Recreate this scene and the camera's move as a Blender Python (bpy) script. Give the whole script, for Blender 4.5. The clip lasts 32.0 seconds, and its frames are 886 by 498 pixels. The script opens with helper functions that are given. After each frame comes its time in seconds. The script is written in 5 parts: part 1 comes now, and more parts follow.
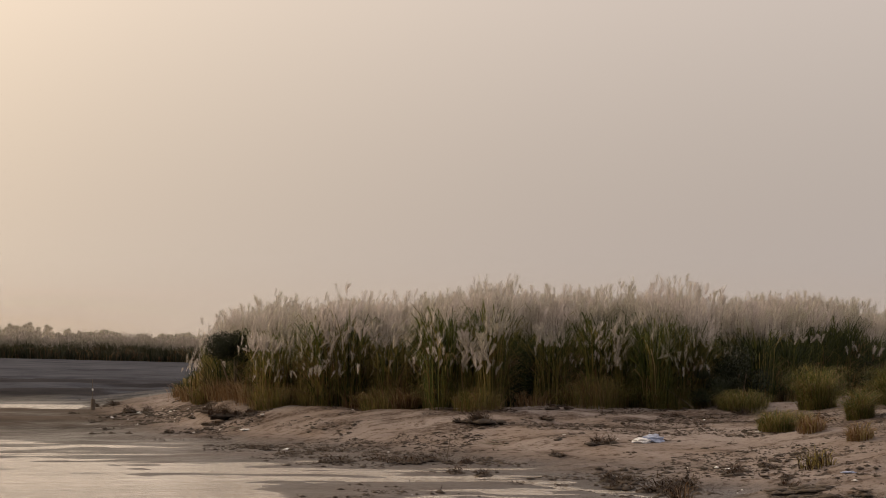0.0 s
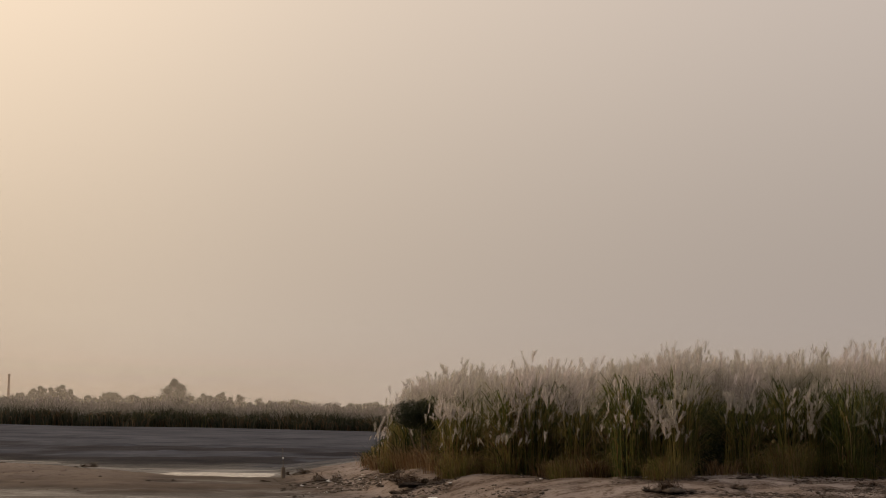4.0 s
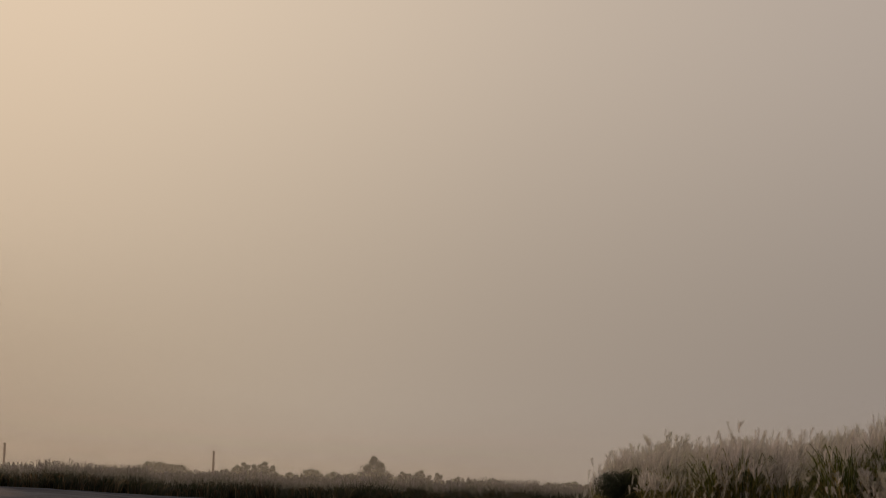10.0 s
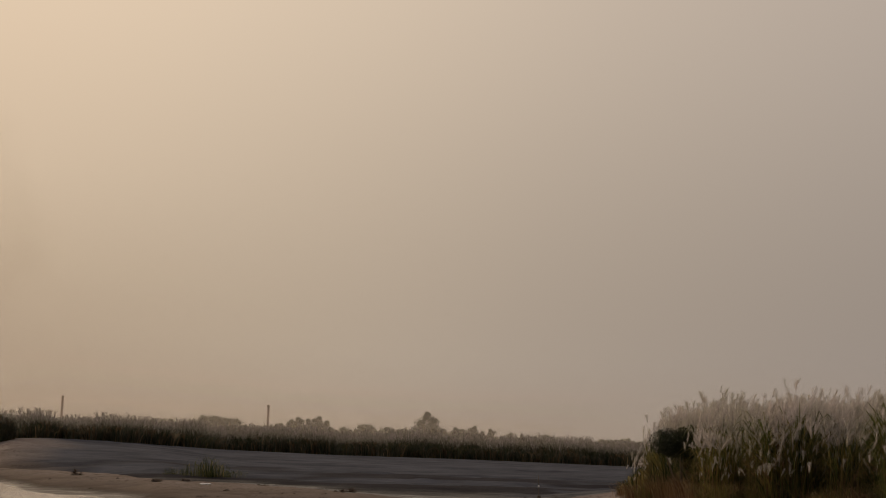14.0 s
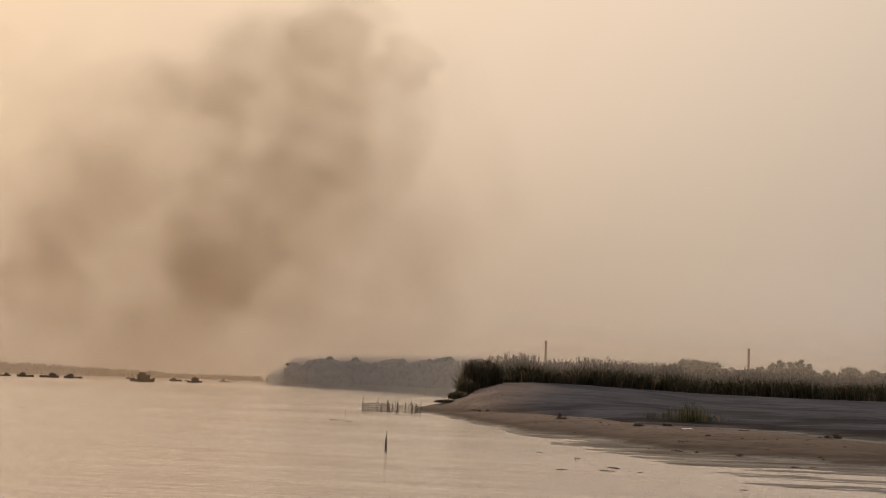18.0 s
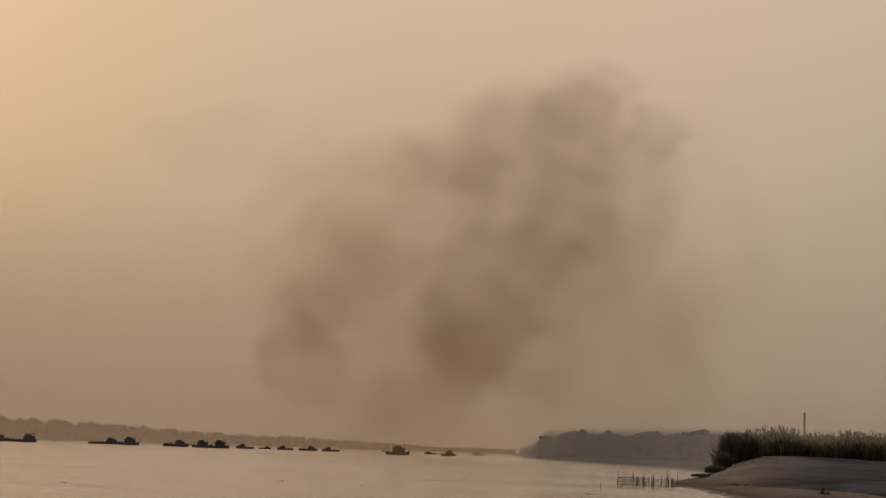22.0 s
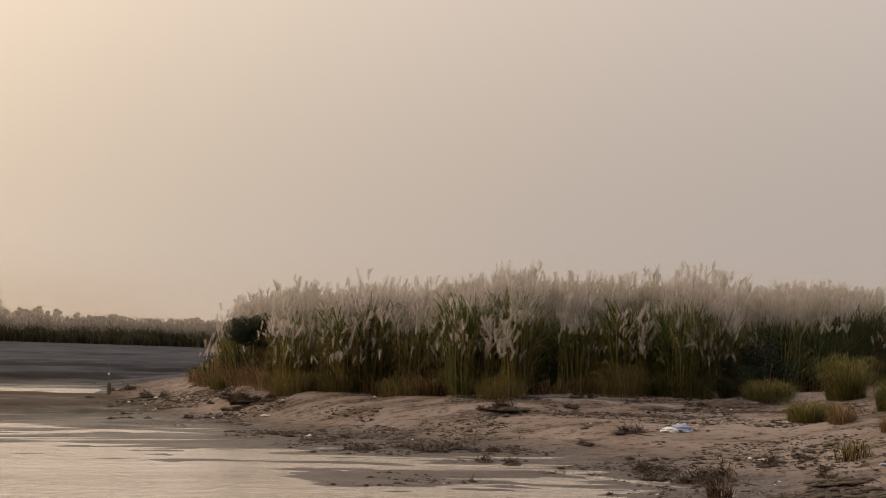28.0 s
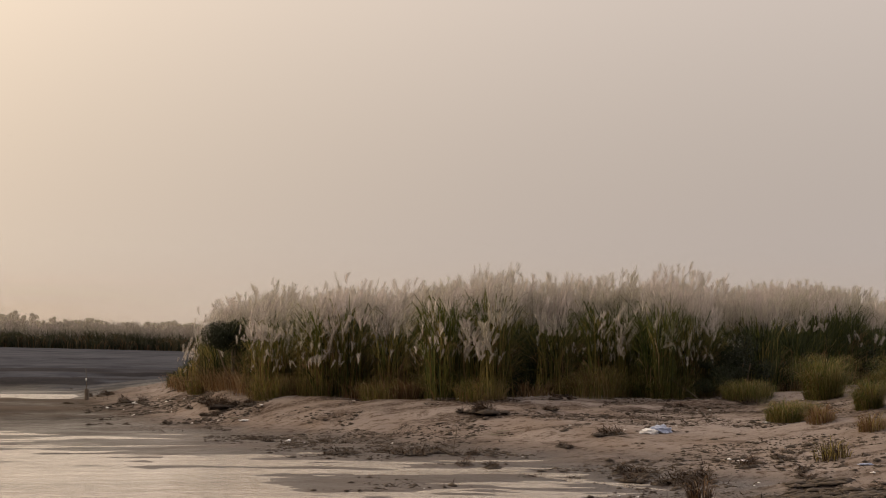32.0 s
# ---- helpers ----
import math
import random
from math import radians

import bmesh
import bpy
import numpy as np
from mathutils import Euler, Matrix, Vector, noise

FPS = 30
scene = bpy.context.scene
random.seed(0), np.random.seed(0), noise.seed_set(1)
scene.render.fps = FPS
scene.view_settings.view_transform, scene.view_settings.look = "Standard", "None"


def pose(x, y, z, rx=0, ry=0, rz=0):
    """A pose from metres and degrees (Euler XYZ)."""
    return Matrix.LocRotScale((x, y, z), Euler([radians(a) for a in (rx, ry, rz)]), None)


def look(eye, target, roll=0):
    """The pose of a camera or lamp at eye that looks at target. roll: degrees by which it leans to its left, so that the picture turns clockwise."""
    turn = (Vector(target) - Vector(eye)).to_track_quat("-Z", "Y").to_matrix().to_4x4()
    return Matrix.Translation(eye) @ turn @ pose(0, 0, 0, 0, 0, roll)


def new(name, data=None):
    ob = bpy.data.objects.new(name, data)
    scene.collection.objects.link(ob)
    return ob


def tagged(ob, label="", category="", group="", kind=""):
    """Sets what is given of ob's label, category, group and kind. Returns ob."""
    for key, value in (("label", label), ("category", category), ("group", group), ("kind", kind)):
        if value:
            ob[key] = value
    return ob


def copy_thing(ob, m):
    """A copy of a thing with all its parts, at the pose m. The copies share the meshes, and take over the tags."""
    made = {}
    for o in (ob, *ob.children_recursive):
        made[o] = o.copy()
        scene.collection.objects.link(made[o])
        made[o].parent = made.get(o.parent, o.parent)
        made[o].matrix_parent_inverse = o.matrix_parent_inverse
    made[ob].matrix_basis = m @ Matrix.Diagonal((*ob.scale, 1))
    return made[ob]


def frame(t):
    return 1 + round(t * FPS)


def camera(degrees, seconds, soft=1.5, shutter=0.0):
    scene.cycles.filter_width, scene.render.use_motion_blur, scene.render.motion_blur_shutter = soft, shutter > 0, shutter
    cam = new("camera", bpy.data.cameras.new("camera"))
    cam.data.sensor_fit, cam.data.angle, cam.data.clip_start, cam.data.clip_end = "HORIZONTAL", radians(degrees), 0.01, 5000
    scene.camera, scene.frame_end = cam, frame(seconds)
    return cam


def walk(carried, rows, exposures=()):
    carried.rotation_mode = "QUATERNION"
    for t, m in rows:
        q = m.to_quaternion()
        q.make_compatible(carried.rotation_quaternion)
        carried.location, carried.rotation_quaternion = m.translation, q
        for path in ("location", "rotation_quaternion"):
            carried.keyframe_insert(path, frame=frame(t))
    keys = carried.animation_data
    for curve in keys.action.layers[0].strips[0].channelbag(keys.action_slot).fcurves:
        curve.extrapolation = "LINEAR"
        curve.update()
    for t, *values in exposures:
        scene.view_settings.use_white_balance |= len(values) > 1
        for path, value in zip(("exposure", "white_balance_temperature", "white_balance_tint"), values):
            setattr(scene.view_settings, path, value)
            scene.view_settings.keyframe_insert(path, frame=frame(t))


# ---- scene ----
cam = camera(30.73, 32.0, soft=1.0)


def view(x, y, z, yaw, pitch, roll):
    """A pose from the eye, the heading to the right of +y, the tilt up and the lean, in degrees."""
    a, e = radians(yaw), radians(pitch)
    way = Vector((math.sin(a) * math.cos(e), math.cos(a) * math.cos(e), math.sin(e)))
    eye = Vector((x, y, z))
    return look(eye, eye + way, roll)


PATH = [
    (0.0, view(0.110, -0.180, 1.743, 16.05, 3.98, 0.74)),
    (0.5, view(0.118, -0.162, 1.730, 15.64, 4.03, 0.84)),
    (1.0, view(0.143, -0.141, 1.712, 15.00, 3.99, 0.94)),
    (1.5, view(0.157, -0.121, 1.707, 14.32, 3.85, 1.00)),
    (2.0, view(0.158, -0.094, 1.710, 13.57, 3.69, 0.92)),
    (2.5, view(0.157, -0.081, 1.710, 12.69, 3.75, 0.82)),
    (3.0, view(0.155, -0.078, 1.705, 11.71, 4.10, 0.67)),
    (3.5, view(0.144, -0.086, 1.705, 10.63, 4.89, 0.61)),
    (4.0, view(0.124, -0.109, 1.714, 9.42, 6.34, 0.68)),
    (4.5, view(0.109, -0.134, 1.715, 8.38, 7.37, 0.79)),
    (5.0, view(0.099, -0.145, 1.686, 7.59, 7.92, 0.96)),
    (5.5, view(0.077, -0.171, 1.620, 6.94, 7.97, 1.18)),
    (6.0, view(0.055, -0.196, 1.555, 6.39, 7.82, 1.39)),
    (6.5, view(0.045, -0.208, 1.525, 5.90, 7.74, 1.50)),
    (7.0, view(0.038, -0.204, 1.512, 5.41, 7.80, 1.54)),
    (7.5, view(0.033, -0.194, 1.510, 4.79, 7.95, 1.50)),
    (8.0, view(0.034, -0.177, 1.510, 4.09, 8.18, 1.47)),
    (8.5, view(0.035, -0.150, 1.505, 3.47, 8.41, 1.41)),
    (9.0, view(0.030, -0.113, 1.497, 2.97, 8.60, 1.38)),
    (9.5, view(0.023, -0.076, 1.497, 2.62, 8.80, 1.36)),
    (10.0, view(0.025, -0.043, 1.490, 2.32, 9.02, 1.33)),
    (10.5, view(0.028, -0.009, 1.481, 2.09, 9.24, 1.37)),
    (11.0, view(0.030, 0.018, 1.473, 1.89, 9.43, 1.38)),
    (11.5, view(0.030, 0.035, 1.471, 1.74, 9.51, 1.38)),
    (12.0, view(0.023, 0.046, 1.476, 1.60, 9.42, 1.31)),
    (12.5, view(0.016, 0.046, 1.483, 1.42, 9.26, 1.31)),
    (13.0, view(0.005, 0.039, 1.489, 1.14, 8.90, 1.40)),
    (13.5, view(-0.005, 0.033, 1.489, 0.80, 8.31, 1.62)),
    (14.0, view(-0.009, 0.037, 1.481, 0.43, 7.42, 1.82)),
    (14.5, view(-0.010, 0.044, 1.470, 0.11, 6.30, 1.96)),
    (15.0, view(-0.012, 0.046, 1.483, 0.07, 5.29, 2.05)),
    (15.5, view(-0.017, 0.051, 1.510, 0.04, 4.31, 2.05)),
    (16.0, view(-0.022, 0.055, 1.538, -0.66, 3.62, 2.01)),
    (16.5, view(-0.024, 0.057, 1.551, -2.71, 3.44, 1.94)),
    (17.0, view(-0.020, 0.054, 1.558, -5.66, 3.61, 1.88)),
    (17.5, view(0.004, 0.028, 1.554, -10.62, 4.11, 1.90)),
    (18.0, view(0.017, -0.005, 1.549, -16.38, 4.88, 1.91)),
    (18.5, view(0.009, -0.035, 1.561, -22.39, 5.74, 2.04)),
    (19.0, view(-0.005, -0.051, 1.583, -26.83, 6.28, 2.21)),
    (19.5, view(-0.030, -0.047, 1.592, -29.35, 6.49, 2.28)),
    (20.0, view(-0.052, -0.025, 1.585, -30.63, 6.50, 2.31)),
    (20.5, view(-0.069, 0.001, 1.580, -31.06, 6.57, 2.22)),
    (21.0, view(-0.084, 0.024, 1.583, -30.53, 6.71, 2.11)),
    (21.5, view(-0.086, 0.044, 1.578, -29.07, 6.96, 2.03)),
    (22.0, view(-0.078, 0.053, 1.571, -25.39, 7.15, 1.95)),
    (22.5, view(-0.078, 0.043, 1.564, -20.04, 7.14, 1.93)),
    (23.0, view(-0.074, 0.031, 1.544, -14.76, 6.98, 1.93)),
    (23.5, view(-0.026, 0.017, 1.520, -10.45, 6.72, 1.80)),
    (24.0, view(0.034, 0.006, 1.498, -6.43, 6.30, 1.48)),
    (24.5, view(0.014, 0.062, 1.498, -3.08, 5.79, 1.34)),
    (25.0, view(-0.025, 0.149, 1.515, 0.02, 5.28, 1.12)),
    (25.5, view(-0.033, 0.236, 1.537, 3.10, 4.81, 0.92)),
    (26.0, view(-0.034, 0.293, 1.558, 6.22, 4.41, 0.85)),
    (26.5, view(-0.039, 0.315, 1.571, 9.22, 4.11, 0.98)),
    (27.0, view(-0.048, 0.315, 1.600, 11.69, 3.87, 1.10)),
    (27.5, view(-0.068, 0.313, 1.663, 13.93, 3.68, 1.17)),
    (28.0, view(-0.088, 0.311, 1.727, 15.75, 3.52, 1.22)),
    (28.5, view(-0.097, 0.310, 1.756, 16.97, 3.39, 1.25)),
    (29.0, view(-0.102, 0.311, 1.769, 17.84, 3.28, 1.28)),
    (29.5, view(-0.103, 0.315, 1.784, 18.45, 3.17, 1.19)),
    (30.0, view(-0.103, 0.311, 1.785, 18.63, 3.20, 1.07)),
    (30.5, view(-0.101, 0.303, 1.784, 18.40, 3.27, 0.87)),
    (31.0, view(-0.103, 0.302, 1.781, 17.88, 3.44, 0.79)),
    (31.5, view(-0.105, 0.307, 1.779, 17.20, 3.55, 0.77)),
    (32.0, view(-0.109, 0.314, 1.776, 16.57, 3.56, 0.69)),
]
EXPOSURES = [(0.0, 0.53, 6700, 12), (3.0, 0.45, 6700, 12), (4.5, 0.16, 6700, 12), (6.5, -0.04, 6700, 12), (9.0, -0.2, 6700, 12), (13.0, -0.36, 6750, 12), (14.5, -0.1, 6700, 12), (16.5, 0.18, 6700, 12), (17.0, 0.18, 6750, 13), (18.0, 0.07, 6700, 14), (19.0, -0.37, 6850, 15), (21.0, -0.57, 6800, 15), (23.0, -0.52, 6850, 14), (24.0, -0.3, 7000, 14), (25.0, -0.12, 7100, 14), (26.0, 0.12, 7000, 14), (28.5, 0.55, 6750, 12), (32.0, 0.57, 6700, 12)]
walk(cam, PATH, EXPOSURES)

# ---- world and sun ----
SUN_AZ, SUN_EL = -51.5, 19.8
world = bpy.data.worlds.new("hazy_sky")
scene.world = world
world.use_nodes = True
wn, wl = world.node_tree.nodes, world.node_tree.links
wn.clear()


def wnode(kind, **kw):
    n = wn.new(kind)
    for k, v in kw.items():
        n.inputs[k].default_value = v
    return n


def wmath(op, a, b=None, clamp=False):
    n = wn.new("ShaderNodeMath")
    n.operation, n.use_clamp = op, clamp
    for i, v in enumerate((a, b)):
        if v is None:
            continue
        if isinstance(v, (int, float)):
            n.inputs[i].default_value = v
        else:
            wl.new(v, n.inputs[i])
    return n.outputs[0]


sky = wn.new("ShaderNodeTexSky")
sky.sky_type, sky.sun_disc = "NISHITA", False
sky.sun_elevation, sky.sun_rotation = radians(SUN_EL), radians(SUN_AZ)
sky.dust_density, sky.air_density = 8.0, 2.0
coords = wn.new("ShaderNodeTexCoord")
sun_way = Vector((math.sin(radians(SUN_AZ)) * math.cos(radians(SUN_EL)), math.cos(radians(SUN_AZ)) * math.cos(radians(SUN_EL)), math.sin(radians(SUN_EL))))
dot = wn.new("ShaderNodeVectorMath")
dot.operation = "DOT_PRODUCT"
wl.new(coords.outputs["Generated"], dot.inputs[0])
# the glow in the haze hangs a little above and beside the veiled sun
dot.inputs[1].default_value = Vector((math.sin(radians(-52)) * math.cos(radians(20)), math.cos(radians(-52)) * math.cos(radians(20)), math.sin(radians(20))))
# forward scattering in the haze: bright and warm round the sun, grey away from it
glow = wn.new("ShaderNodeValToRGB")
angle = wmath("DIVIDE", wmath("ARCCOSINE", dot.outputs["Value"]), math.pi)
wl.new(angle, glow.inputs["Fac"])
ramp = glow.color_ramp
ramp.interpolation = "B_SPLINE"
STOPS = [(0.0, (0.74, 0.555, 0.36)), (0.05, (0.635, 0.485, 0.335)), (0.11, (0.635, 0.49, 0.35)), (0.18, (0.69, 0.543, 0.398)), (0.24, (0.65, 0.53, 0.402)), (0.31, (0.468, 0.395, 0.325)), (0.39, (0.372, 0.324, 0.290)), (0.48, (0.325, 0.290, 0.269)), (0.64, (0.40, 0.366, 0.352)), (1.0, (0.50, 0.465, 0.455))]
while len(ramp.elements) < len(STOPS):
    ramp.elements.new(0.5)
for e, (p, col) in zip(ramp.elements, STOPS):
    e.position, e.color = p, (*col, 1)
# thicker, dimmer haze towards the horizon
sep = wn.new("ShaderNodeSeparateXYZ")
wl.new(coords.outputs["Generated"], sep.inputs[0])
rise = wn.new("ShaderNodeMapRange")
rise.interpolation_type = "SMOOTHSTEP"
wl.new(sep.outputs["Z"], rise.inputs["Value"])
for k, v in (("From Min", 0.07), ("From Max", 0.34), ("To Min", 0.90), ("To Max", 1.26)):
    rise.inputs[k].default_value = v
scaled = wn.new("ShaderNodeVectorMath")
scaled.operation = "SCALE"
wl.new(glow.outputs["Color"], scaled.inputs[0])
high = wn.new("ShaderNodeMapRange")
high.interpolation_type = "SMOOTHSTEP"
wl.new(sep.outputs["Z"], high.inputs["Value"])
for k, v in (("From Min", 0.30), ("From Max", 0.85), ("To Min", 1.0), ("To Max", 1.2)):
    high.inputs[k].default_value = v
wl.new(wmath("MULTIPLY", rise.outputs[0], high.outputs[0]), scaled.inputs["Scale"])
haze_bg = wn.new("ShaderNodeBackground")
haze_bg.inputs["Strength"].default_value = 1.0
wl.new(scaled.outputs[0], haze_bg.inputs["Color"])
sky_bg = wn.new("ShaderNodeBackground")
sky_bg.inputs["Strength"].default_value = 0.006
wl.new(sky.outputs[0], sky_bg.inputs["Color"])
both = wn.new("ShaderNodeAddShader")
wl.new(haze_bg.outputs[0], both.inputs[0])
wl.new(sky_bg.outputs[0], both.inputs[1])
wout = wn.new("ShaderNodeOutputWorld")
wl.new(both.outputs[0], wout.inputs["Surface"])

sun = new("sun", bpy.data.lights.new("sun", "SUN"))
sun.data.energy, sun.data.angle, sun.data.color = 1.1, radians(1.6), (1.0, 0.80, 0.55)
sun.matrix_world = look(sun_way * 100, (0, 0, 0))
scene.cycles.transparent_max_bounces = 64


# ---- materials ----
class Mat:
    """A small wrapper to wire a material's nodes."""

    def __init__(self, name):
        self.m = bpy.data.materials.new(name)
        self.m.use_nodes = True
        self.nodes, self.links = self.m.node_tree.nodes, self.m.node_tree.links
        self.b = self.nodes["Principled BSDF"]
        self.out = self.nodes["Material Output"]

    def put(self, sock, v):
        if isinstance(v, bpy.types.NodeSocket):
            self.links.new(v, sock)
        elif isinstance(v, tuple) and len(v) == 3 and sock.type == "RGBA":
            sock.default_value = (*v, 1)
        else:
            sock.default_value = v
        return self

    def set(self, **kw):
        for k, v in kw.items():
            self.put(self.b.inputs[k.replace("_", " ")], v)
        return self

    def noise(self, scale, detail=4.0, vec=None, rough=0.55):
        n = self.nodes.new("ShaderNodeTexNoise")
        n.inputs["Scale"].default_value, n.inputs["Detail"].default_value, n.inputs["Roughness"].default_value = scale, detail, rough
        if vec is not None:
            self.links.new(vec, n.inputs["Vector"])
        return n.outputs["Fac"]

    def where(self, scale=(1, 1, 1)):
        g = self.nodes.new("ShaderNodeNewGeometry")
        m = self.nodes.new("ShaderNodeVectorMath")
        m.operation = "MULTIPLY"
        m.inputs[1].default_value = scale
        self.links.new(g.outputs["Position"], m.inputs[0])
        return m.outputs[0]

    def height(self):
        g, s = self.nodes.new("ShaderNodeNewGeometry"), self.nodes.new("ShaderNodeSeparateXYZ")
        self.links.new(g.outputs["Position"], s.inputs[0])
        return s.outputs["Z"]

    def island(self):
        return self.nodes.new("ShaderNodeNewGeometry").outputs["Random Per Island"]

    def each(self):
        return self.nodes.new("ShaderNodeObjectInfo").outputs["Random"]

    def attr(self, name):
        a = self.nodes.new("ShaderNodeAttribute")
        a.attribute_name = name
        return a.outputs["Fac"]

    def ramp(self, fac, *stops, smooth=False):
        r = self.nodes.new("ShaderNodeValToRGB")
        if smooth:
            r.color_ramp.interpolation = "EASE"
        self.links.new(fac, r.inputs["Fac"])
        while len(r.color_ramp.elements) < len(stops):
            r.color_ramp.elements.new(0.5)
        for e, (p, col) in zip(r.color_ramp.elements, stops):
            e.position, e.color = p, (*col, 1) if isinstance(col, tuple) else (col, col, col, 1)
        return r.outputs["Color"]

    def mix(self, fac, a, b, kind="MIX"):
        n = self.nodes.new("ShaderNodeMix")
        n.data_type, n.blend_type = "RGBA", kind
        self.put([s for s in n.inputs if s.name == "Factor" and s.type == "VALUE"][0], fac)
        self.put([s for s in n.inputs if s.name == "A" and s.type == "RGBA"][0], a)
        self.put([s for s in n.inputs if s.name == "B" and s.type == "RGBA"][0], b)
        return [s for s in n.outputs if s.type == "RGBA"][0]

    def math(self, op, a, b=0.0, clamp=False):
        n = self.nodes.new("ShaderNodeMath")
        n.operation, n.use_clamp = op, clamp
        self.put(n.inputs[0], a).put(n.inputs[1], b)
        return n.outputs[0]

    def bump(self, height, strength, distance):
        n = self.nodes.new("ShaderNodeBump")
        n.inputs["Strength"].default_value, n.inputs["Distance"].default_value = strength, distance
        self.links.new(height, n.inputs["Height"])
        self.links.new(n.outputs["Normal"], self.b.inputs["Normal"])
        return self

    def backlit(self, colour, share):
        """Lets light through a thin leaf or hair."""
        t, mx = self.nodes.new("ShaderNodeBsdfTranslucent"), self.nodes.new("ShaderNodeMixShader")
        self.put(t.inputs["Color"], colour)
        mx.inputs[0].default_value = share
        self.links.new(self.b.outputs[0], mx.inputs[1])
        self.links.new(t.outputs[0], mx.inputs[2])
        self.links.new(mx.outputs[0], self.out.inputs["Surface"])
        return self


def sand_material():
    m = Mat("river_sand")
    p = m.where()
    broad = m.noise(0.11, 5, p)
    patch = m.noise(0.9, 6, m.where((1, 0.5, 1)))
    grain = m.noise(14.0, 8, p, 0.7)
    dry = m.ramp(broad, (0.3, (0.23, 0.203, 0.193)), (0.7, (0.325, 0.292, 0.282)))
    dry = m.mix(m.ramp(patch, (0.42, 0.0), (0.62, 0.75)), dry, (0.215, 0.178, 0.158))
    dry = m.mix(0.35, dry, m.ramp(grain, (0.25, (0.14, 0.115, 0.10)), (0.75, (0.60, 0.54, 0.49))), "OVERLAY")
    silt = m.mix(m.ramp(m.noise(0.4, 7, m.where((0.5, 1, 1)), 0.65), (0.35, 0.0), (0.65, 1.0)), (0.034, 0.037, 0.049), (0.082, 0.087, 0.106))
    litter = m.ramp(m.noise(5.5, 7, m.where((0.7, 1, 1)), 0.78), (0.52, 0.0), (0.60, 0.9))
    dry = m.mix(litter, dry, (0.085, 0.06, 0.045))
    scraps = m.ramp(m.noise(9.0, 6, m.where((0.8, 1, 1)), 0.8), (0.40, 0.15), (0.56, 0.95))
    dry = m.mix(m.math("MULTIPLY", m.attr("wrack_and_bands"), scraps), dry, (0.060, 0.042, 0.032))
    damp = m.ramp(patch, (0.3, (0.082, 0.066, 0.055)), (0.7, (0.130, 0.106, 0.089)))
    dry = m.mix(m.attr("damp"), dry, damp)
    silt = m.mix(m.math("MULTIPLY", m.attr("wrack_and_bands"), 0.8), silt, (0.022, 0.020, 0.022))
    col = m.mix(m.attr("silt"), dry, silt)
    col = m.mix(m.attr("field"), col, m.ramp(broad, (0.3, (0.06, 0.065, 0.03)), (0.7, (0.11, 0.10, 0.05))))
    wet = m.attr("wet")
    wet_n = m.math("MULTIPLY", wet, m.ramp(m.noise(0.7, 5, m.where((0.4, 1, 1))), (0.25, 0.55), (0.6, 1.0)))
    col = m.mix(wet_n, col, m.mix(1.0, col, (0.262, 0.262, 0.285), "MULTIPLY"))
    rough = m.ramp(wet_n, (0.2, 0.95), (0.95, 0.30))
    h = m.math("ADD", m.math("MULTIPLY", grain, 0.35), m.math("MULTIPLY", m.noise(2.2, 7, m.where((0.55, 1.3, 1)), 0.62), 1.0))
    m.set(Base_Color=col, Roughness=rough, Specular_IOR_Level=m.ramp(wet_n, (0.3, 0.03), (1.0, 0.22))).bump(h, 1.0, 0.09)
    return m.m


def water_material():
    m = Mat("river_water")
    near = m.noise(2.5, 6, m.where((0.75, 1.0, 1)), 0.68)
    fine = m.noise(9.0, 3, m.where((0.5, 1.3, 1)))
    long = m.noise(0.09, 4, m.where((0.4, 1.4, 1)))
    lanes = m.noise(0.06, 5, m.where((0.35, 1.6, 1)))
    calm = m.ramp(lanes, (0.36, 0.3), (0.62, 1.0))
    h = m.math("ADD", m.math("MULTIPLY", near, 0.8), m.math("MULTIPLY", fine, 0.15))
    h = m.math("MULTIPLY", m.math("ADD", h, m.math("MULTIPLY", long, 1.5)), calm)
    # silty water; waves too small to see one by one make it rougher in the wind lanes
    m.set(Base_Color=m.ramp(long, (0.3, (0.50, 0.445, 0.385)), (0.7, (0.56, 0.505, 0.44))), Roughness=m.mix(m.ramp(m.noise(0.45, 4, m.where((0.22, 1.5, 1))), (0.40, 0.0), (0.60, 1.0)), m.ramp(lanes, (0.35, 0.07), (0.65, 0.13)), m.ramp(lanes, (0.35, 0.13), (0.65, 0.21))), IOR=1.33, Specular_IOR_Level=1.0)
    m.bump(h, 1.0, 0.12)
    # extra coat layer added to brighten the water's reflection of the sky
    m.set(Coat_Weight=0.85, Coat_Roughness=0.10, Coat_IOR=1.33)
    m.links.new(m.b.inputs["Normal"].links[0].from_socket, m.b.inputs["Coat Normal"])
    return m.m


def leaf_material(name, a, b, c, share=0.35):
    m = Mat(name)
    col = m.ramp(m.island(), (0.0, a), (0.55, b), (1.0, c))
    col = m.mix(m.ramp(m.noise(0.8, 4, m.where()), (0.35, 0.0), (0.65, 0.8)), col, m.mix(1.0, col, (0.62, 0.66, 0.52), "MULTIPLY"))
    m.set(Base_Color=col, Roughness=0.6, Specular_IOR_Level=0.25).backlit(col, share)
    return m.m


def plain_material(name, a, b, rough=0.8, scale=3.0, metallic=0.0, bump=0.3):
    m = Mat(name)
    n = m.noise(scale, 6, m.where(), 0.65)
    col = m.mix(m.math("MULTIPLY", m.each(), 0.4), m.ramp(n, (0.3, a), (0.7, b)), a)
    m.set(Base_Color=col, Roughness=rough, Metallic=metallic).bump(n, bump, 0.02)
    return m.m


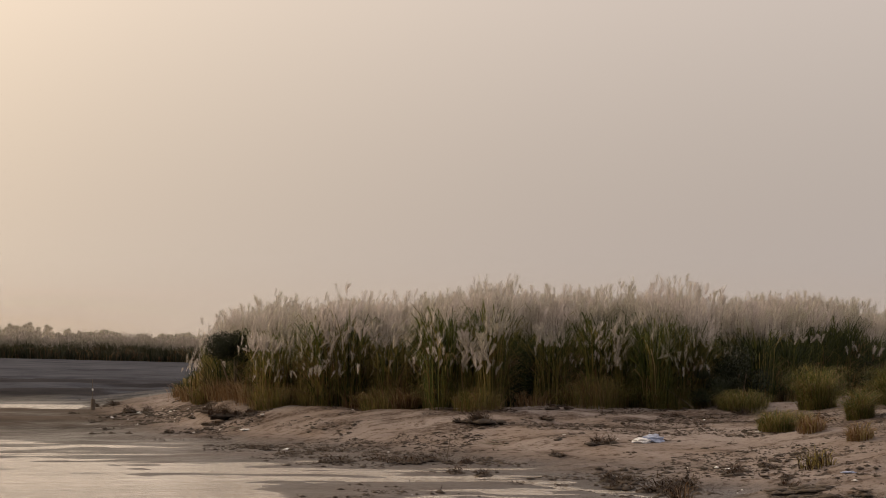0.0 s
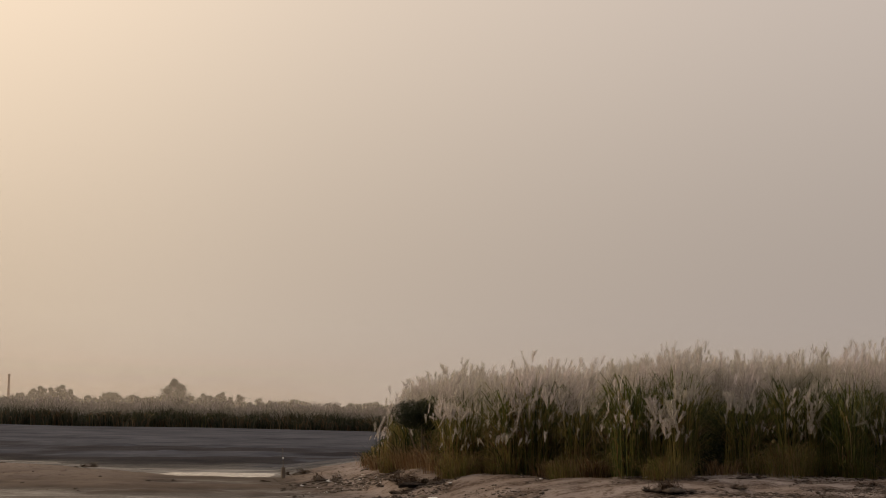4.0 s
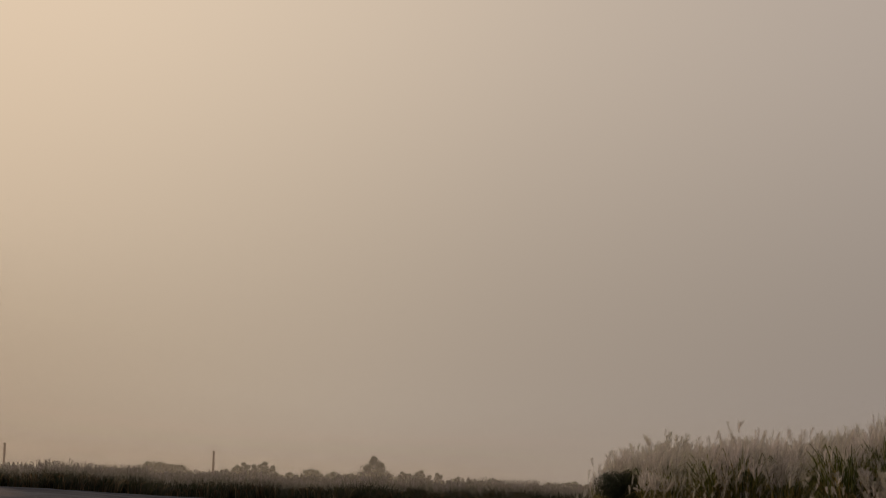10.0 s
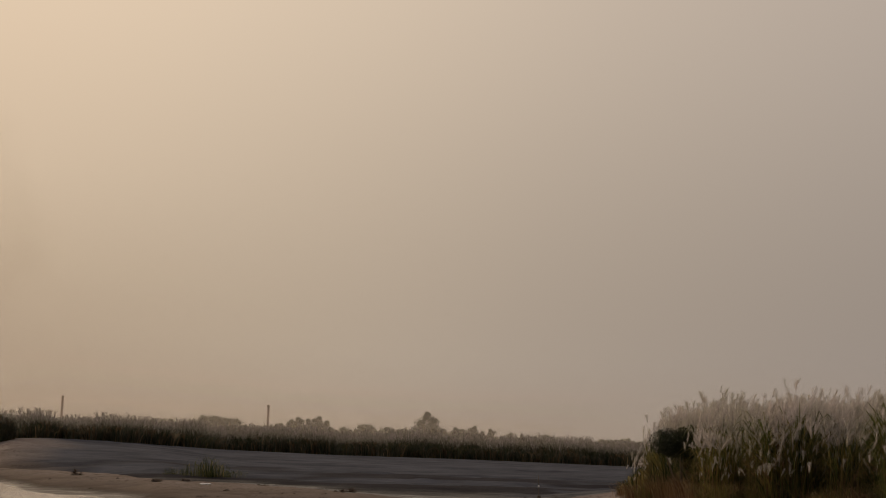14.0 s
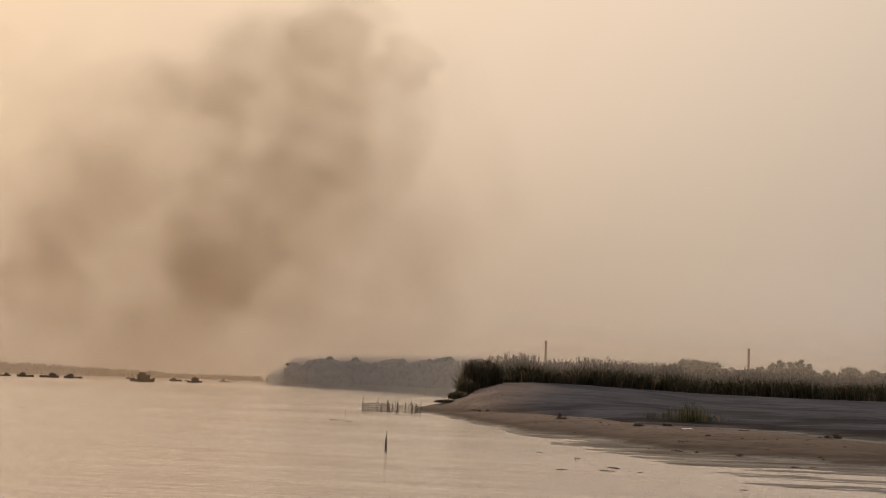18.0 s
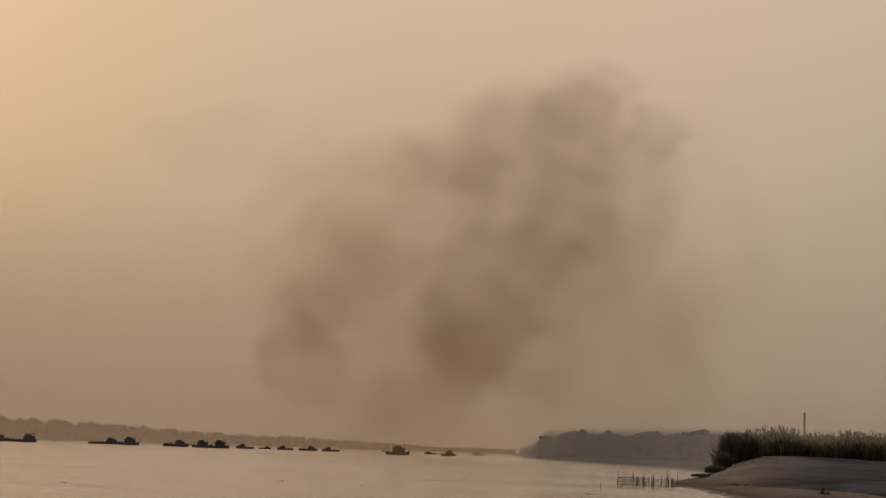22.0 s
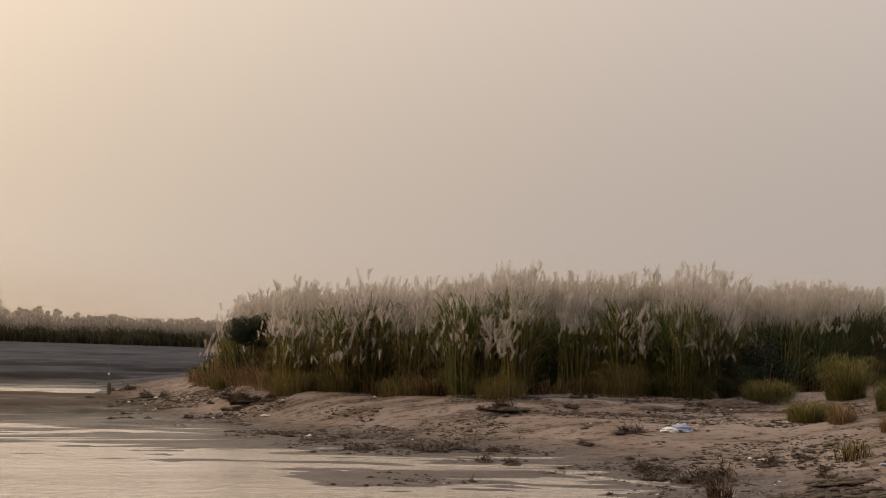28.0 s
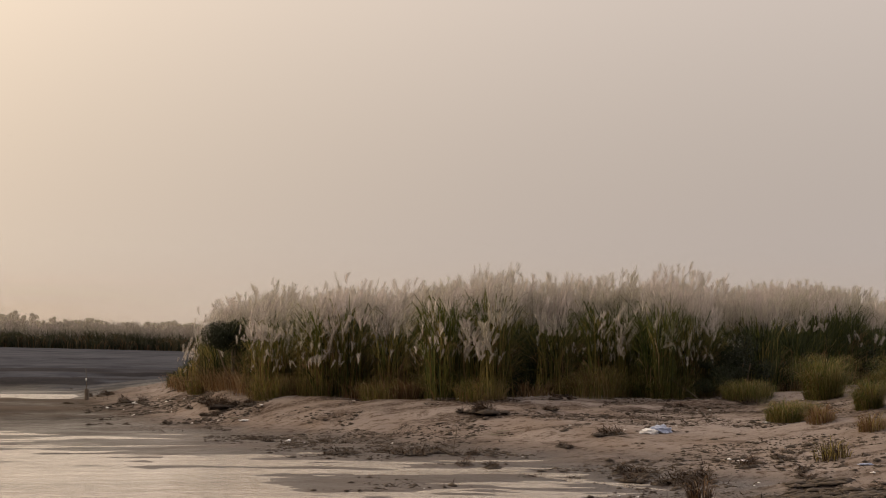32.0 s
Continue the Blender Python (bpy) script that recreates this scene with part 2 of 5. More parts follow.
def smoke_material(name, colour, density, eddies=True):
    """A soft-edged veil of smoke: thin towards its rim and broken up by eddies."""
    m = Mat(name)
    shape = m.attr("core")
    if eddies:
        swirl = m.nodes.new("ShaderNodeTexNoise")
        swirl.inputs["Scale"].default_value, swirl.inputs["Detail"].default_value = 0.032, 3.5
        swirl.inputs["Roughness"].default_value, swirl.inputs["Distortion"].default_value = 0.45, 0.25
        m.links.new(m.where((1, 1, 1)), swirl.inputs["Vector"])
        e = m.ramp(swirl.outputs["Fac"], (0.28, 0.0), (0.74, 1.0), smooth=True)
        rim = m.ramp(shape, (0.0, 0.0), (0.75, 1.0), smooth=True)
        body = m.math("MULTIPLY", rim, m.math("ADD", m.math("MULTIPLY", e, 0.65), 0.35))
    else:
        body = shape
    depth = m.math("MULTIPLY", body, m.math("MULTIPLY", m.attr("thick"), density))
    veil = m.math("SUBTRACT", 1.0, m.math("POWER", 2.7183, m.math("MULTIPLY", depth, -1.25)))
    d, t = m.nodes.new("ShaderNodeBsdfDiffuse"), m.nodes.new("ShaderNodeBsdfTranslucent")
    clear = m.nodes.new("ShaderNodeBsdfTransparent")
    m.put(d.inputs["Color"], colour).put(t.inputs["Color"], colour)
    half, mx = m.nodes.new("ShaderNodeMixShader"), m.nodes.new("ShaderNodeMixShader")
    half.inputs[0].default_value = 0.5
    m.links.new(d.outputs[0], half.inputs[1])
    m.links.new(t.outputs[0], half.inputs[2])
    m.links.new(veil, mx.inputs[0])
    m.links.new(clear.outputs[0], mx.inputs[1])
    m.links.new(half.outputs[0], mx.inputs[2])
    m.links.new(mx.outputs[0], m.out.inputs["Surface"])
    return m.m


SAND, WATER = sand_material(), water_material()
GREEN = leaf_material("green_blades", (0.042, 0.060, 0.016), (0.105, 0.122, 0.034), (0.21, 0.20, 0.065), 0.45)
# shade inside the stand put into a near-black green; also dark leaves, stalks, scrub
DEEP = leaf_material("deep_green_and_shade_blades", (0.014, 0.022, 0.007), (0.030, 0.042, 0.012), (0.075, 0.082, 0.026), 0.25)
OLIVE = leaf_material("olive_blades", (0.13, 0.108, 0.035), (0.25, 0.195, 0.066), (0.39, 0.30, 0.125), 0.48)
DRY = leaf_material("dry_blades", (0.095, 0.050, 0.026), (0.21, 0.124, 0.066), (0.37, 0.265, 0.165), 0.42)
REED = leaf_material("reed_leaves", (0.022, 0.029, 0.017), (0.052, 0.056, 0.034), (0.12, 0.108, 0.075), 0.25)
REED_PLUME = leaf_material("reed_plume_hair", (0.20, 0.175, 0.165), (0.34, 0.30, 0.285), (0.54, 0.49, 0.47), 0.36)
PLUME = leaf_material("plume_hair", (0.40, 0.352, 0.345), (0.58, 0.522, 0.512), (0.80, 0.748, 0.737), 0.55)
FOLIAGE = leaf_material("tree_leaves", (0.03, 0.042, 0.016), (0.05, 0.062, 0.025), (0.075, 0.085, 0.035), 0.25)
# near black: shade in the grass hollows is put into this shrub colour
SHRUB_AND_SHADE = leaf_material("shrub_and_shade_leaves", (0.010, 0.014, 0.006), (0.018, 0.024, 0.010), (0.034, 0.042, 0.016), 0.1)
BARK = plain_material("bark", (0.09, 0.065, 0.045), (0.16, 0.12, 0.085))
DRIFT = leaf_material("dry_weed", (0.020, 0.011, 0.008), (0.050, 0.029, 0.019), (0.115, 0.072, 0.047), 0.12)
WOOD = plain_material("weathered_wood", (0.07, 0.055, 0.042), (0.14, 0.11, 0.085), 0.85, 9.0)
BRICK = plain_material("old_brick", (0.20, 0.12, 0.085), (0.30, 0.19, 0.14), 0.9, 0.6)
HULL = plain_material("hull_paint", (0.045, 0.038, 0.034), (0.10, 0.075, 0.06), 0.6, 0.8)
CABIN = plain_material("cabin_paint", (0.05, 0.042, 0.036), (0.11, 0.092, 0.075), 0.7, 1.2)
ROOF = plain_material("roof_sheet", (0.07, 0.064, 0.058), (0.14, 0.125, 0.11), 0.6, 1.5)
DARK = plain_material("dark_opening", (0.012, 0.011, 0.011), (0.03, 0.026, 0.024), 0.4, 2.0)
NET = plain_material("fishing_net", (0.20, 0.18, 0.13), (0.32, 0.29, 0.22), 0.9, 6.0)
BAG = plain_material("white_plastic", (0.62, 0.62, 0.63), (0.80, 0.80, 0.80), 0.35, 6.0)
BLUE_BAG = plain_material("blue_plastic", (0.22, 0.27, 0.42), (0.45, 0.50, 0.62), 0.4, 8.0)
CLOD = plain_material("mud_clod", (0.035, 0.028, 0.023), (0.085, 0.064, 0.05), 0.9, 7.0)


# ---- mesh helpers ----
rng = np.random.default_rng(7)
TABLE = np.random.default_rng(11).random((256, 256))


def vnoise(x, y, k=0):
    """Smooth value noise in 0..1 for arrays."""
    xi, yi = np.floor(x).astype(int), np.floor(y).astype(int)
    u, v = x - xi, y - yi
    u, v = u * u * (3 - 2 * u), v * v * (3 - 2 * v)
    g = lambda i, j: TABLE[(xi + i + 37 * k) % 256, (yi + j + 91 * k) % 256]
    return (g(0, 0) * (1 - u) + g(1, 0) * u) * (1 - v) + (g(0, 1) * (1 - u) + g(1, 1) * u) * v


def fbm(x, y, octaves=4, k=0):
    total, amp = 0, 0.5
    for i in range(octaves):
        total = total + amp * (vnoise(x * 2 ** i, y * 2 ** i, k + i) - 0.5)
        amp *= 0.5
    return total


def mesh_from(name, verts, faces, material=None, smooth=False):
    """A mesh from arrays: verts n x 3, faces m x 3 or m x 4."""
    me = bpy.data.meshes.new(name)
    verts, faces = np.asarray(verts, np.float32), np.asarray(faces, np.int32)
    me.vertices.add(len(verts))
    me.vertices.foreach_set("co", verts.ravel())
    me.loops.add(faces.size)
    me.loops.foreach_set("vertex_index", faces.ravel())
    me.polygons.add(len(faces))
    me.polygons.foreach_set("loop_start", np.arange(0, faces.size, faces.shape[1], dtype=np.int32))
    if smooth:
        me.polygons.foreach_set("use_smooth", np.ones(len(faces), bool))
    me.update(calc_edges=True)
    if material:
        me.materials.append(material)
    return me


def child(name, me, parent, label="", kind=""):
    ob = new(name, me)
    ob.parent = parent
    return tagged(ob, label, kind=kind)


def part(name, bm, material, parent, label=""):
    me = bpy.data.meshes.new(name)
    bm.to_mesh(me)
    bm.free()
    me.materials.append(material)
    return child(name, me, parent, label)


def thing(name, m, label, category, group="", kind=""):
    ob = new(name)
    ob.matrix_basis = m
    ob.empty_display_size = 0.2
    return tagged(ob, label, category, group, kind)


def polar(az, d, z=0.0):
    a = np.radians(az)
    return np.stack([np.sin(a) * d, np.cos(a) * d, z + 0 * (a + d)], -1)


# ---- the lie of the land: shore, berm, dune crest and mound, by heading from the shore stand ----
def curve(az, pairs):
    return np.interp(az, [p[0] for p in pairs], [p[1] for p in pairs])


SHORE = [(-17.3, 98), (-16.5, 88), (-15, 68), (-13, 51.5), (-11, 45), (-9, 39.3), (-7, 34.8), (-5, 32), (-2, 29.5), (1, 27.8), (4, 27.2), (8, 24.5), (12, 22.8), (19, 23.2), (22, 22.0), (25, 20.4), (28, 17.8), (32, 15.6), (40, 13.5), (60, 12), (90, 13), (120, 20), (150, 60)]
FLATS = [(-16, 4.0), (-13, 6.0), (-9, 7.5), (-6, 8.0), (-3, 9), (0, 9.5), (5, 10.5), (10, 9.5), (14, 7), (19, 4), (24, 2.5), (40, 1.5)]
BERM = [(-17.3, 0.1), (-14, 0.42), (-9, 0.40), (-5, 0.36), (-2, 0.28), (0.5, 0.12), (4, 0.14), (6, 0.40), (9, 0.62)]
FOOT = [(-17.3, 99), (-14, 88), (-11.8, 82), (-9.2, 68), (-6, 68), (-4, 64), (-2.5, 60), (0, 58), (4, 58), (8, 60), (14, 62)]
CREST = [(-17.3, 100), (-15.6, 108), (-13, 116), (-10, 122), (-7, 130), (0, 138), (7, 140), (14, 140), (40, 140)]
CREST_Z = [(-17.3, 0.15), (-16.2, 0.5), (-15.2, 1.35), (-14.2, 1.95), (-13, 2.08), (-11, 2.02), (-7, 1.68), (-3, 1.53), (1, 1.53), (5, 1.42), (8, 1.32), (20, 1.3)]
FAR = [(-180, 700), (-90, 420), (-60, 420), (-47, 520), (-45.3, 620), (-44.6, 950), (-42, 1000), (-36, 1350), (-31, 2100), (-26, 3000), (-22.9, 2500), (-22.4, 900), (-21.7, 640), (-21.2, 560), (-20, 430), (-18, 340), (-16, 270), (-15, 250)]
MOUND = [(4, 60), (7, 46), (9, 39), (12, 37), (18, 35), (24, 36), (28, 35), (31, 34), (36, 34), (60, 34)]


def ground_height(az, d):
    """The height of the ground, and how wet and how silty it is, for headings and distances."""
    x, y = d * np.sin(np.radians(az)), d * np.cos(np.radians(az))
    wob = fbm(x * 0.12, y * 0.12, 4, 3)
    fine = fbm(x * 0.9, y * 0.9, 4, 5)
    grit = fbm(x * 3.1, y * 2.3, 3, 25)
    ruts = np.abs(fbm(x * 0.7, y * 1.9, 3, 15)) * -2 + 0.3
    shore = curve(az, SHORE) * (1 + 0.05 * fbm(az * 0.5, az * 0 + 4.2, 3, 2))
    flat = curve(az, FLATS)
    berm, foot, crest, crest_z = curve(az, BERM), curve(az, FOOT), curve(az, CREST), curve(az, CREST_Z)
    inland = d - shore
    # mudflat, berm, trough, dune
    q = 30 * np.log(d) + 1.2 * wob
    # small sand ledges cut by old water levels
    ledge = np.clip(0.5 + 8 * fbm(az * 0.14, q * 0.9, 3, 51), 0, 1) + 0.5 * np.clip(0.5 + 8 * fbm(az * 0.35, q * 2.6, 2, 57), 0, 1)
    # long thin bars of mud with water standing between them
    bars = 0.46 * (vnoise(az * 0.16, q * 0.7, 8) - 0.5) + 0.46 * (vnoise(az * 0.24, q * 1.8, 9) - 0.5) + 0.44 * (vnoise(az * 0.5, q * 4.2, 10) - 0.5)
    flats = 0.105 * bars + 0.046 * inland / np.maximum(flat, 0.5) - 0.016
    rise = np.clip((inland - flat) / np.maximum(foot - 7 - shore - flat, 1.0), 0, 1)
    beach = np.minimum(0.02 + berm * rise ** 0.75, 9)
    z = np.where(inland < flat, flats, np.maximum(flats, 0.0) * 0 + beach + (0.06 * fine + 0.04 * ruts + 0.04 * grit + 0.08 * (ledge - 0.75)) * np.minimum(1, (inland - flat)) + 0.16 * wob * rise)
    trough = np.exp(-((d - foot + 1.0) / 5.0) ** 2) * (inland > flat)
    low = np.interp(az, [-2.4, -0.6, 0.6, 3.9, 4.7], [0.16, 0.01, -0.06, -0.06, 0.16])
    z = z * (1 - trough) + trough * np.minimum(z, low)
    up = np.clip((d - foot) / (crest - foot), 0, 1)
    scarp = np.clip(0.5 + 14 * fbm(az * 0.16, q * 0.55, 4, 41), 0, 1) + 0.5 * np.clip(0.5 + 16 * fbm(az * 0.3, q * 1.2, 3, 43), 0, 1)
    dune = crest_z * (0.75 * up + 0.25 * up * up * (3 - 2 * up)) + 0.28 * wob * up * (1 - up) * 2 + 0.03 * fine + 0.20 * (scarp - 0.75) * np.minimum(1, up * 6) * (1.0 - up)
    past = np.clip((d - crest) / 60.0, 0, 1)
    dune = dune * (1 - past) + past * (crest_z - 0.5)
    z = np.where(d > foot + 2, np.maximum(z * np.clip(1 - (d - foot) / 6.0, 0, 1), dune), z)
    # the grassy mound
    front = curve(az, MOUND)
    step = np.clip((d - front + 11) / 12.0, 0, 1)
    body = 0.78 * step ** 0.9 * np.clip((az - 3.5) / 5.0, 0, 1) * np.clip((95 - d) / 35.0, 0, 1)
    ease = np.clip((inland - flat) / 5.0, 0, 1)
    body = body * ease * ease * (3 - 2 * ease)
    step = step * ease
    z = np.where((az > 3.5) & (inland > flat), np.maximum(z, body + (0.06 * fine + 0.05 * ruts + 0.06 * grit + 0.09 * (ledge - 0.75)) * step + 0.06 * wob * step), z)
    z = z + np.where((az > 27) & (inland > 2), 0.35 * np.clip((az - 27) / 5, 0, 1) * np.clip((inland - 2) / 8, 0, 1) * (0.6 + wob), 0)
    # beds and the open river
    bed = -0.02 - 0.06 * np.clip(-inland, 0, 30) + 0.012 * np.minimum(0, inland)
    wash = 0.048 * np.clip((az - 8.5) / 3, 0, 1) * np.clip((28 - az) / 3, 0, 1)
    shoal = np.where(inland > -6, 0.115 * bars + 0.045 * (vnoise(az * 0.8, q * 6.5, 14) - 0.5) + 0.016 * inland - 0.012 + wash, -9)
    z = np.where(inland < 0, np.maximum(np.minimum(bed + 0.012 * fine, 0.004), np.minimum(shoal, 0.02)), z)
    spit_back = np.interp(az, [-17.3, -16.5, -15.2], [99, 110, 150])
    far = curve(az, FAR)
    open_river = ((az < -17.3) | ((az < -15.2) & (d > spit_back))) & (d < far)
    z = np.where(open_river, -1.5, z)
    on_far = (az < -15.2) & (d >= far)
    z = np.where(on_far, np.minimum(1.2, 0.15 + (d - far) * 0.02), z)
    behind = (az > 120) & (d < far)
    z = np.where(behind | ((az < -17.3) & (d < far)), -1.5, z)
    wet = np.clip(1.15 - z / 0.16, 0, 1) * (d < 200)
    wet = np.maximum(wet, 0.85 * np.exp(-((d - foot - 1.5 - 9 * wob) / 6.5) ** 2) * np.clip((az + 12.5) / 2, 0, 1) * (az < 8))
    damp = np.clip(1.3 - z / 0.42, 0, 1) * np.clip((6.5 - az) / 2.5, 0, 1) * (d < 200)
    # thin bands of dead litter left by falling water, thickest at the foot of the grass
    wrack_and_bands = vnoise(az * 0.30, q * 2.3, 61) + 0.5 * vnoise(az * 1.1, q * 5.5, 62) + 0.42 * np.exp(-((d - front + 2.0) / 2.6) ** 2) * (az > 6.5)
    # on the dune: thin darker bands, densest just above its foot
    dune_bands = np.clip((vnoise(az * 0.11, q * 0.36, 71) + 0.5 * vnoise(az * 0.35, q * 1.0, 72) - 0.90 + 0.38 * np.exp(-((up - 0.08) / 0.22) ** 2)) * 5, 0, 1)
    wrack_and_bands = np.where(d < foot, np.clip((wrack_and_bands - 1.0) * 3.5, 0, 1) * (inland > flat), dune_bands * (up > 0) * np.clip(1.6 - 2.2 * up, 0, 1))
    field = ((d > 235) & (z > -0.5)) * 1.0
    silt = np.clip((d - foot + 4 + 6 * wob) / 5.0, 0, 1) * (az < 12) * (d < 400) * np.clip((az + 14.6 + 3 * wob) / 2.5, 0, 1)
    return z, wet, silt, damp, field, wrack_and_bands


def land(az, d):
    return ground_height(np.asarray(az, float), np.asarray(d, float))[0]


def build_ground():
    az = np.concatenate([np.arange(-180, -48, 4.0), np.arange(-48, -20, 0.5), np.arange(-20, 36, 0.145), np.arange(38, 64, 0.8), np.arange(64, 180.1, 4.0)])
    d = np.concatenate([np.arange(9, 17, 0.4), np.arange(17, 48, 0.135), np.arange(48, 120, 0.34), np.arange(120, 150, 0.7), np.geomspace(150, 4900, 70)])
    A, R = np.meshgrid(az, d, indexing="ij")
    z, wet, silt, damp, field, wrack_and_bands = ground_height(A, R)
    pts = polar(A, R)
    pts[..., 2] = z
    n, m = A.shape
    i = np.arange(n * m).reshape(n, m)
    quads = np.stack([i[:-1, :-1], i[:-1, 1:], i[1:, 1:], i[1:, :-1]], -1).reshape(-1, 4)
    me = mesh_from("ground", pts.reshape(-1, 3), quads, SAND, True)
    for name, v in (("wet", wet), ("silt", silt), ("damp", damp), ("field", field), ("wrack_and_bands", wrack_and_bands)):
        me.attributes.new(name, "FLOAT", "POINT").data.foreach_set("value", v.ravel().astype(np.float32))
    me.flip_normals()
    return tagged(new("ground", me), "sandy riverbank with wet mudflats, berm and low dune", "ground", kind="structure")


ground = build_ground()


def build_water():
    # rings that widen towards the horizon
    d = np.concatenate([[0.0], np.geomspace(4, 4950, 40)])
    az = np.linspace(-180, 180, 97)
    A, R = np.meshgrid(az, d, indexing="ij")
    pts = polar(A, R)
    n, m = A.shape
    i = np.arange(n * m).reshape(n, m)
    quads = np.stack([i[:-1, :-1], i[1:, :-1], i[1:, 1:], i[:-1, 1:]], -1).reshape(-1, 4)
    return tagged(new("water", mesh_from("water", pts.reshape(-1, 3), quads, WATER, True)), "calm brown river with small ripples reflecting the hazy sky", "water", kind="structure")


build_water()


# ---- grass ----
def tri_blades(base, height, width, lean, heading, curl=0.35):
    """Bent tapering blades: five points and three triangles each."""
    n = len(base)
    out = np.stack([np.cos(heading), np.sin(heading), np.zeros(n)], -1)
    side = np.stack([-np.sin(heading + 0.7), np.cos(heading + 0.7), np.zeros(n)], -1)
    w = (side * width[:, None]) * 0.5
    up = np.array([0, 0, 1.0])
    mid = base + out * (lean * 0.38)[:, None] * height[:, None] + up * (height * 0.62)[:, None]
    tip = base + out * (lean * (1 + curl))[:, None] * height[:, None] + up * height[:, None]
    v = np.stack([base - w, base + w, mid - w * 0.8, mid + w * 0.8, tip], 1)
    o = (np.arange(n) * 5)[:, None]
    f = np.concatenate([o + [0, 1, 3], o + [0, 3, 2], o + [2, 3, 4]])
    return v.reshape(-1, 3), f


def arch_blades(base, height, width, reach, heading, droop):
    """Leaves that rise, arch over and hang: seven points and five triangles each."""
    n = len(base)
    out = np.stack([np.cos(heading), np.sin(heading), np.zeros(n)], -1)
    side = np.stack([-np.sin(heading + 0.6), np.cos(heading + 0.6), np.zeros(n)], -1) * width[:, None] * 0.5
    height = height * 4 * droop / (1 + droop) ** 2
    rows = []
    for s, w in ((0.0, 0.8), (0.40, 1.0), (0.74, 0.8), (1.0, 0.0)):
        c = base + out * (reach * s ** 1.7)[:, None]
        c[:, 2] += height * ((1 + droop) * s - droop * s * s)
        rows += [c - side * w, c + side * w] if w else [c]
    o = (np.arange(n) * 7)[:, None]
    f = np.concatenate([o + [0, 1, 3], o + [0, 3, 2], o + [2, 3, 5], o + [2, 5, 4], o + [4, 5, 6]])
    return np.stack(rows, 1).reshape(-1, 3), f


def plumes(tip, length, lean, heading, hairs, spread, hair_width, r):
    """Feathery seed heads: fine hairs set round a short bending axis that ends at tip."""
    n = len(tip)
    out = np.stack([np.cos(heading), np.sin(heading), np.zeros(n)], -1)
    axis = out * lean[:, None] + np.array([0, 0, 1.0])
    axis /= np.linalg.norm(axis, axis=1)[:, None]
    s = r.random((n, hairs))
    root = tip[:, None] - axis[:, None] * (length[:, None] * (1 - s))[..., None]
    profile = np.sin(np.pi * np.clip(s * 0.88 + 0.1, 0, 1)) ** 0.8
    a = r.random((n, hairs)) * 2 * np.pi
    around = np.stack([np.cos(a), np.sin(a), 0 * a], -1)
    reach = spread[:, None] * profile * (0.6 + 0.6 * r.random((n, hairs)))
    end = root + around * (reach * 0.8)[..., None] + axis[:, None] * (reach * (0.8 + 1.0 * r.random((n, hairs))))[..., None]
    cross = np.stack([-np.sin(a + 0.8), np.cos(a + 0.8), 0.4 + 0 * a], -1) * hair_width * 0.5
    v = np.stack([root - cross, root + cross, end], 2).reshape(-1, 3)
    return v, np.arange(len(v)).reshape(-1, 3)


def join(*pieces):
    vs, fs, o = [], [], 0
    for v, f in pieces:
        vs.append(v)
        fs.append(f + o)
        o += len(v)
    return np.concatenate(vs), np.concatenate(fs)


def spot(az, d):
    p = polar(np.asarray(az, float), np.asarray(d, float))
    p[..., 2] = land(az, d)
    return p


def around_bases(p, n, radius, r):
    """n bases round each point p, sunk a little."""
    a, q = r.random((len(p), n)) * 2 * np.pi, np.sqrt(r.random((len(p), n))) * radius
    out = p[:, None] + np.stack([np.cos(a) * q, np.sin(a) * q, -0.05 + 0 * a], -1)
    return out.reshape(-1, 3), a.reshape(-1)


# the thicket of tall plumed grass on the mound
FRONT = [(6.9, 52), (7.6, 45), (8.6, 41), (10, 38.5), (14, 37), (18, 35.5), (22, 37), (26, 37.5), (29, 41), (32, 47), (36, 54), (42, 60)]
BACK = [(6.9, 54), (8.3, 58), (12, 58), (30, 60), (36, 68), (42, 76)]
TALL = [(6.9, 0.6), (7.5, 1.0), (8.0, 1.65), (8.6, 2.2), (10, 2.5), (13, 2.60), (17, 2.70), (19, 2.82), (24, 2.76), (27, 2.70), (30, 2.56), (33, 2.25), (36, 1.95), (42, 1.8)]


# how green the stand is and where dark hollows open between its stools, by heading
GREENNESS = [(7, 0.08), (8.6, 0.15), (10.5, 0.40), (12.5, 0.70), (13.3, 0.60), (14.2, 0.15), (15.2, 0.30), (16, 0.80), (18, 0.62), (19, 0.45), (20.5, 0.6), (21.5, 0.75), (23, 0.9), (24.2, 0.5), (25.2, 0.12), (26.0, 0.4), (26.8, 0.95), (42, 1.0)]
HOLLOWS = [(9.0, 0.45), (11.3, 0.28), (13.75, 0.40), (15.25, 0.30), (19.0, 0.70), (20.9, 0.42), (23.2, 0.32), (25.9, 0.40)]
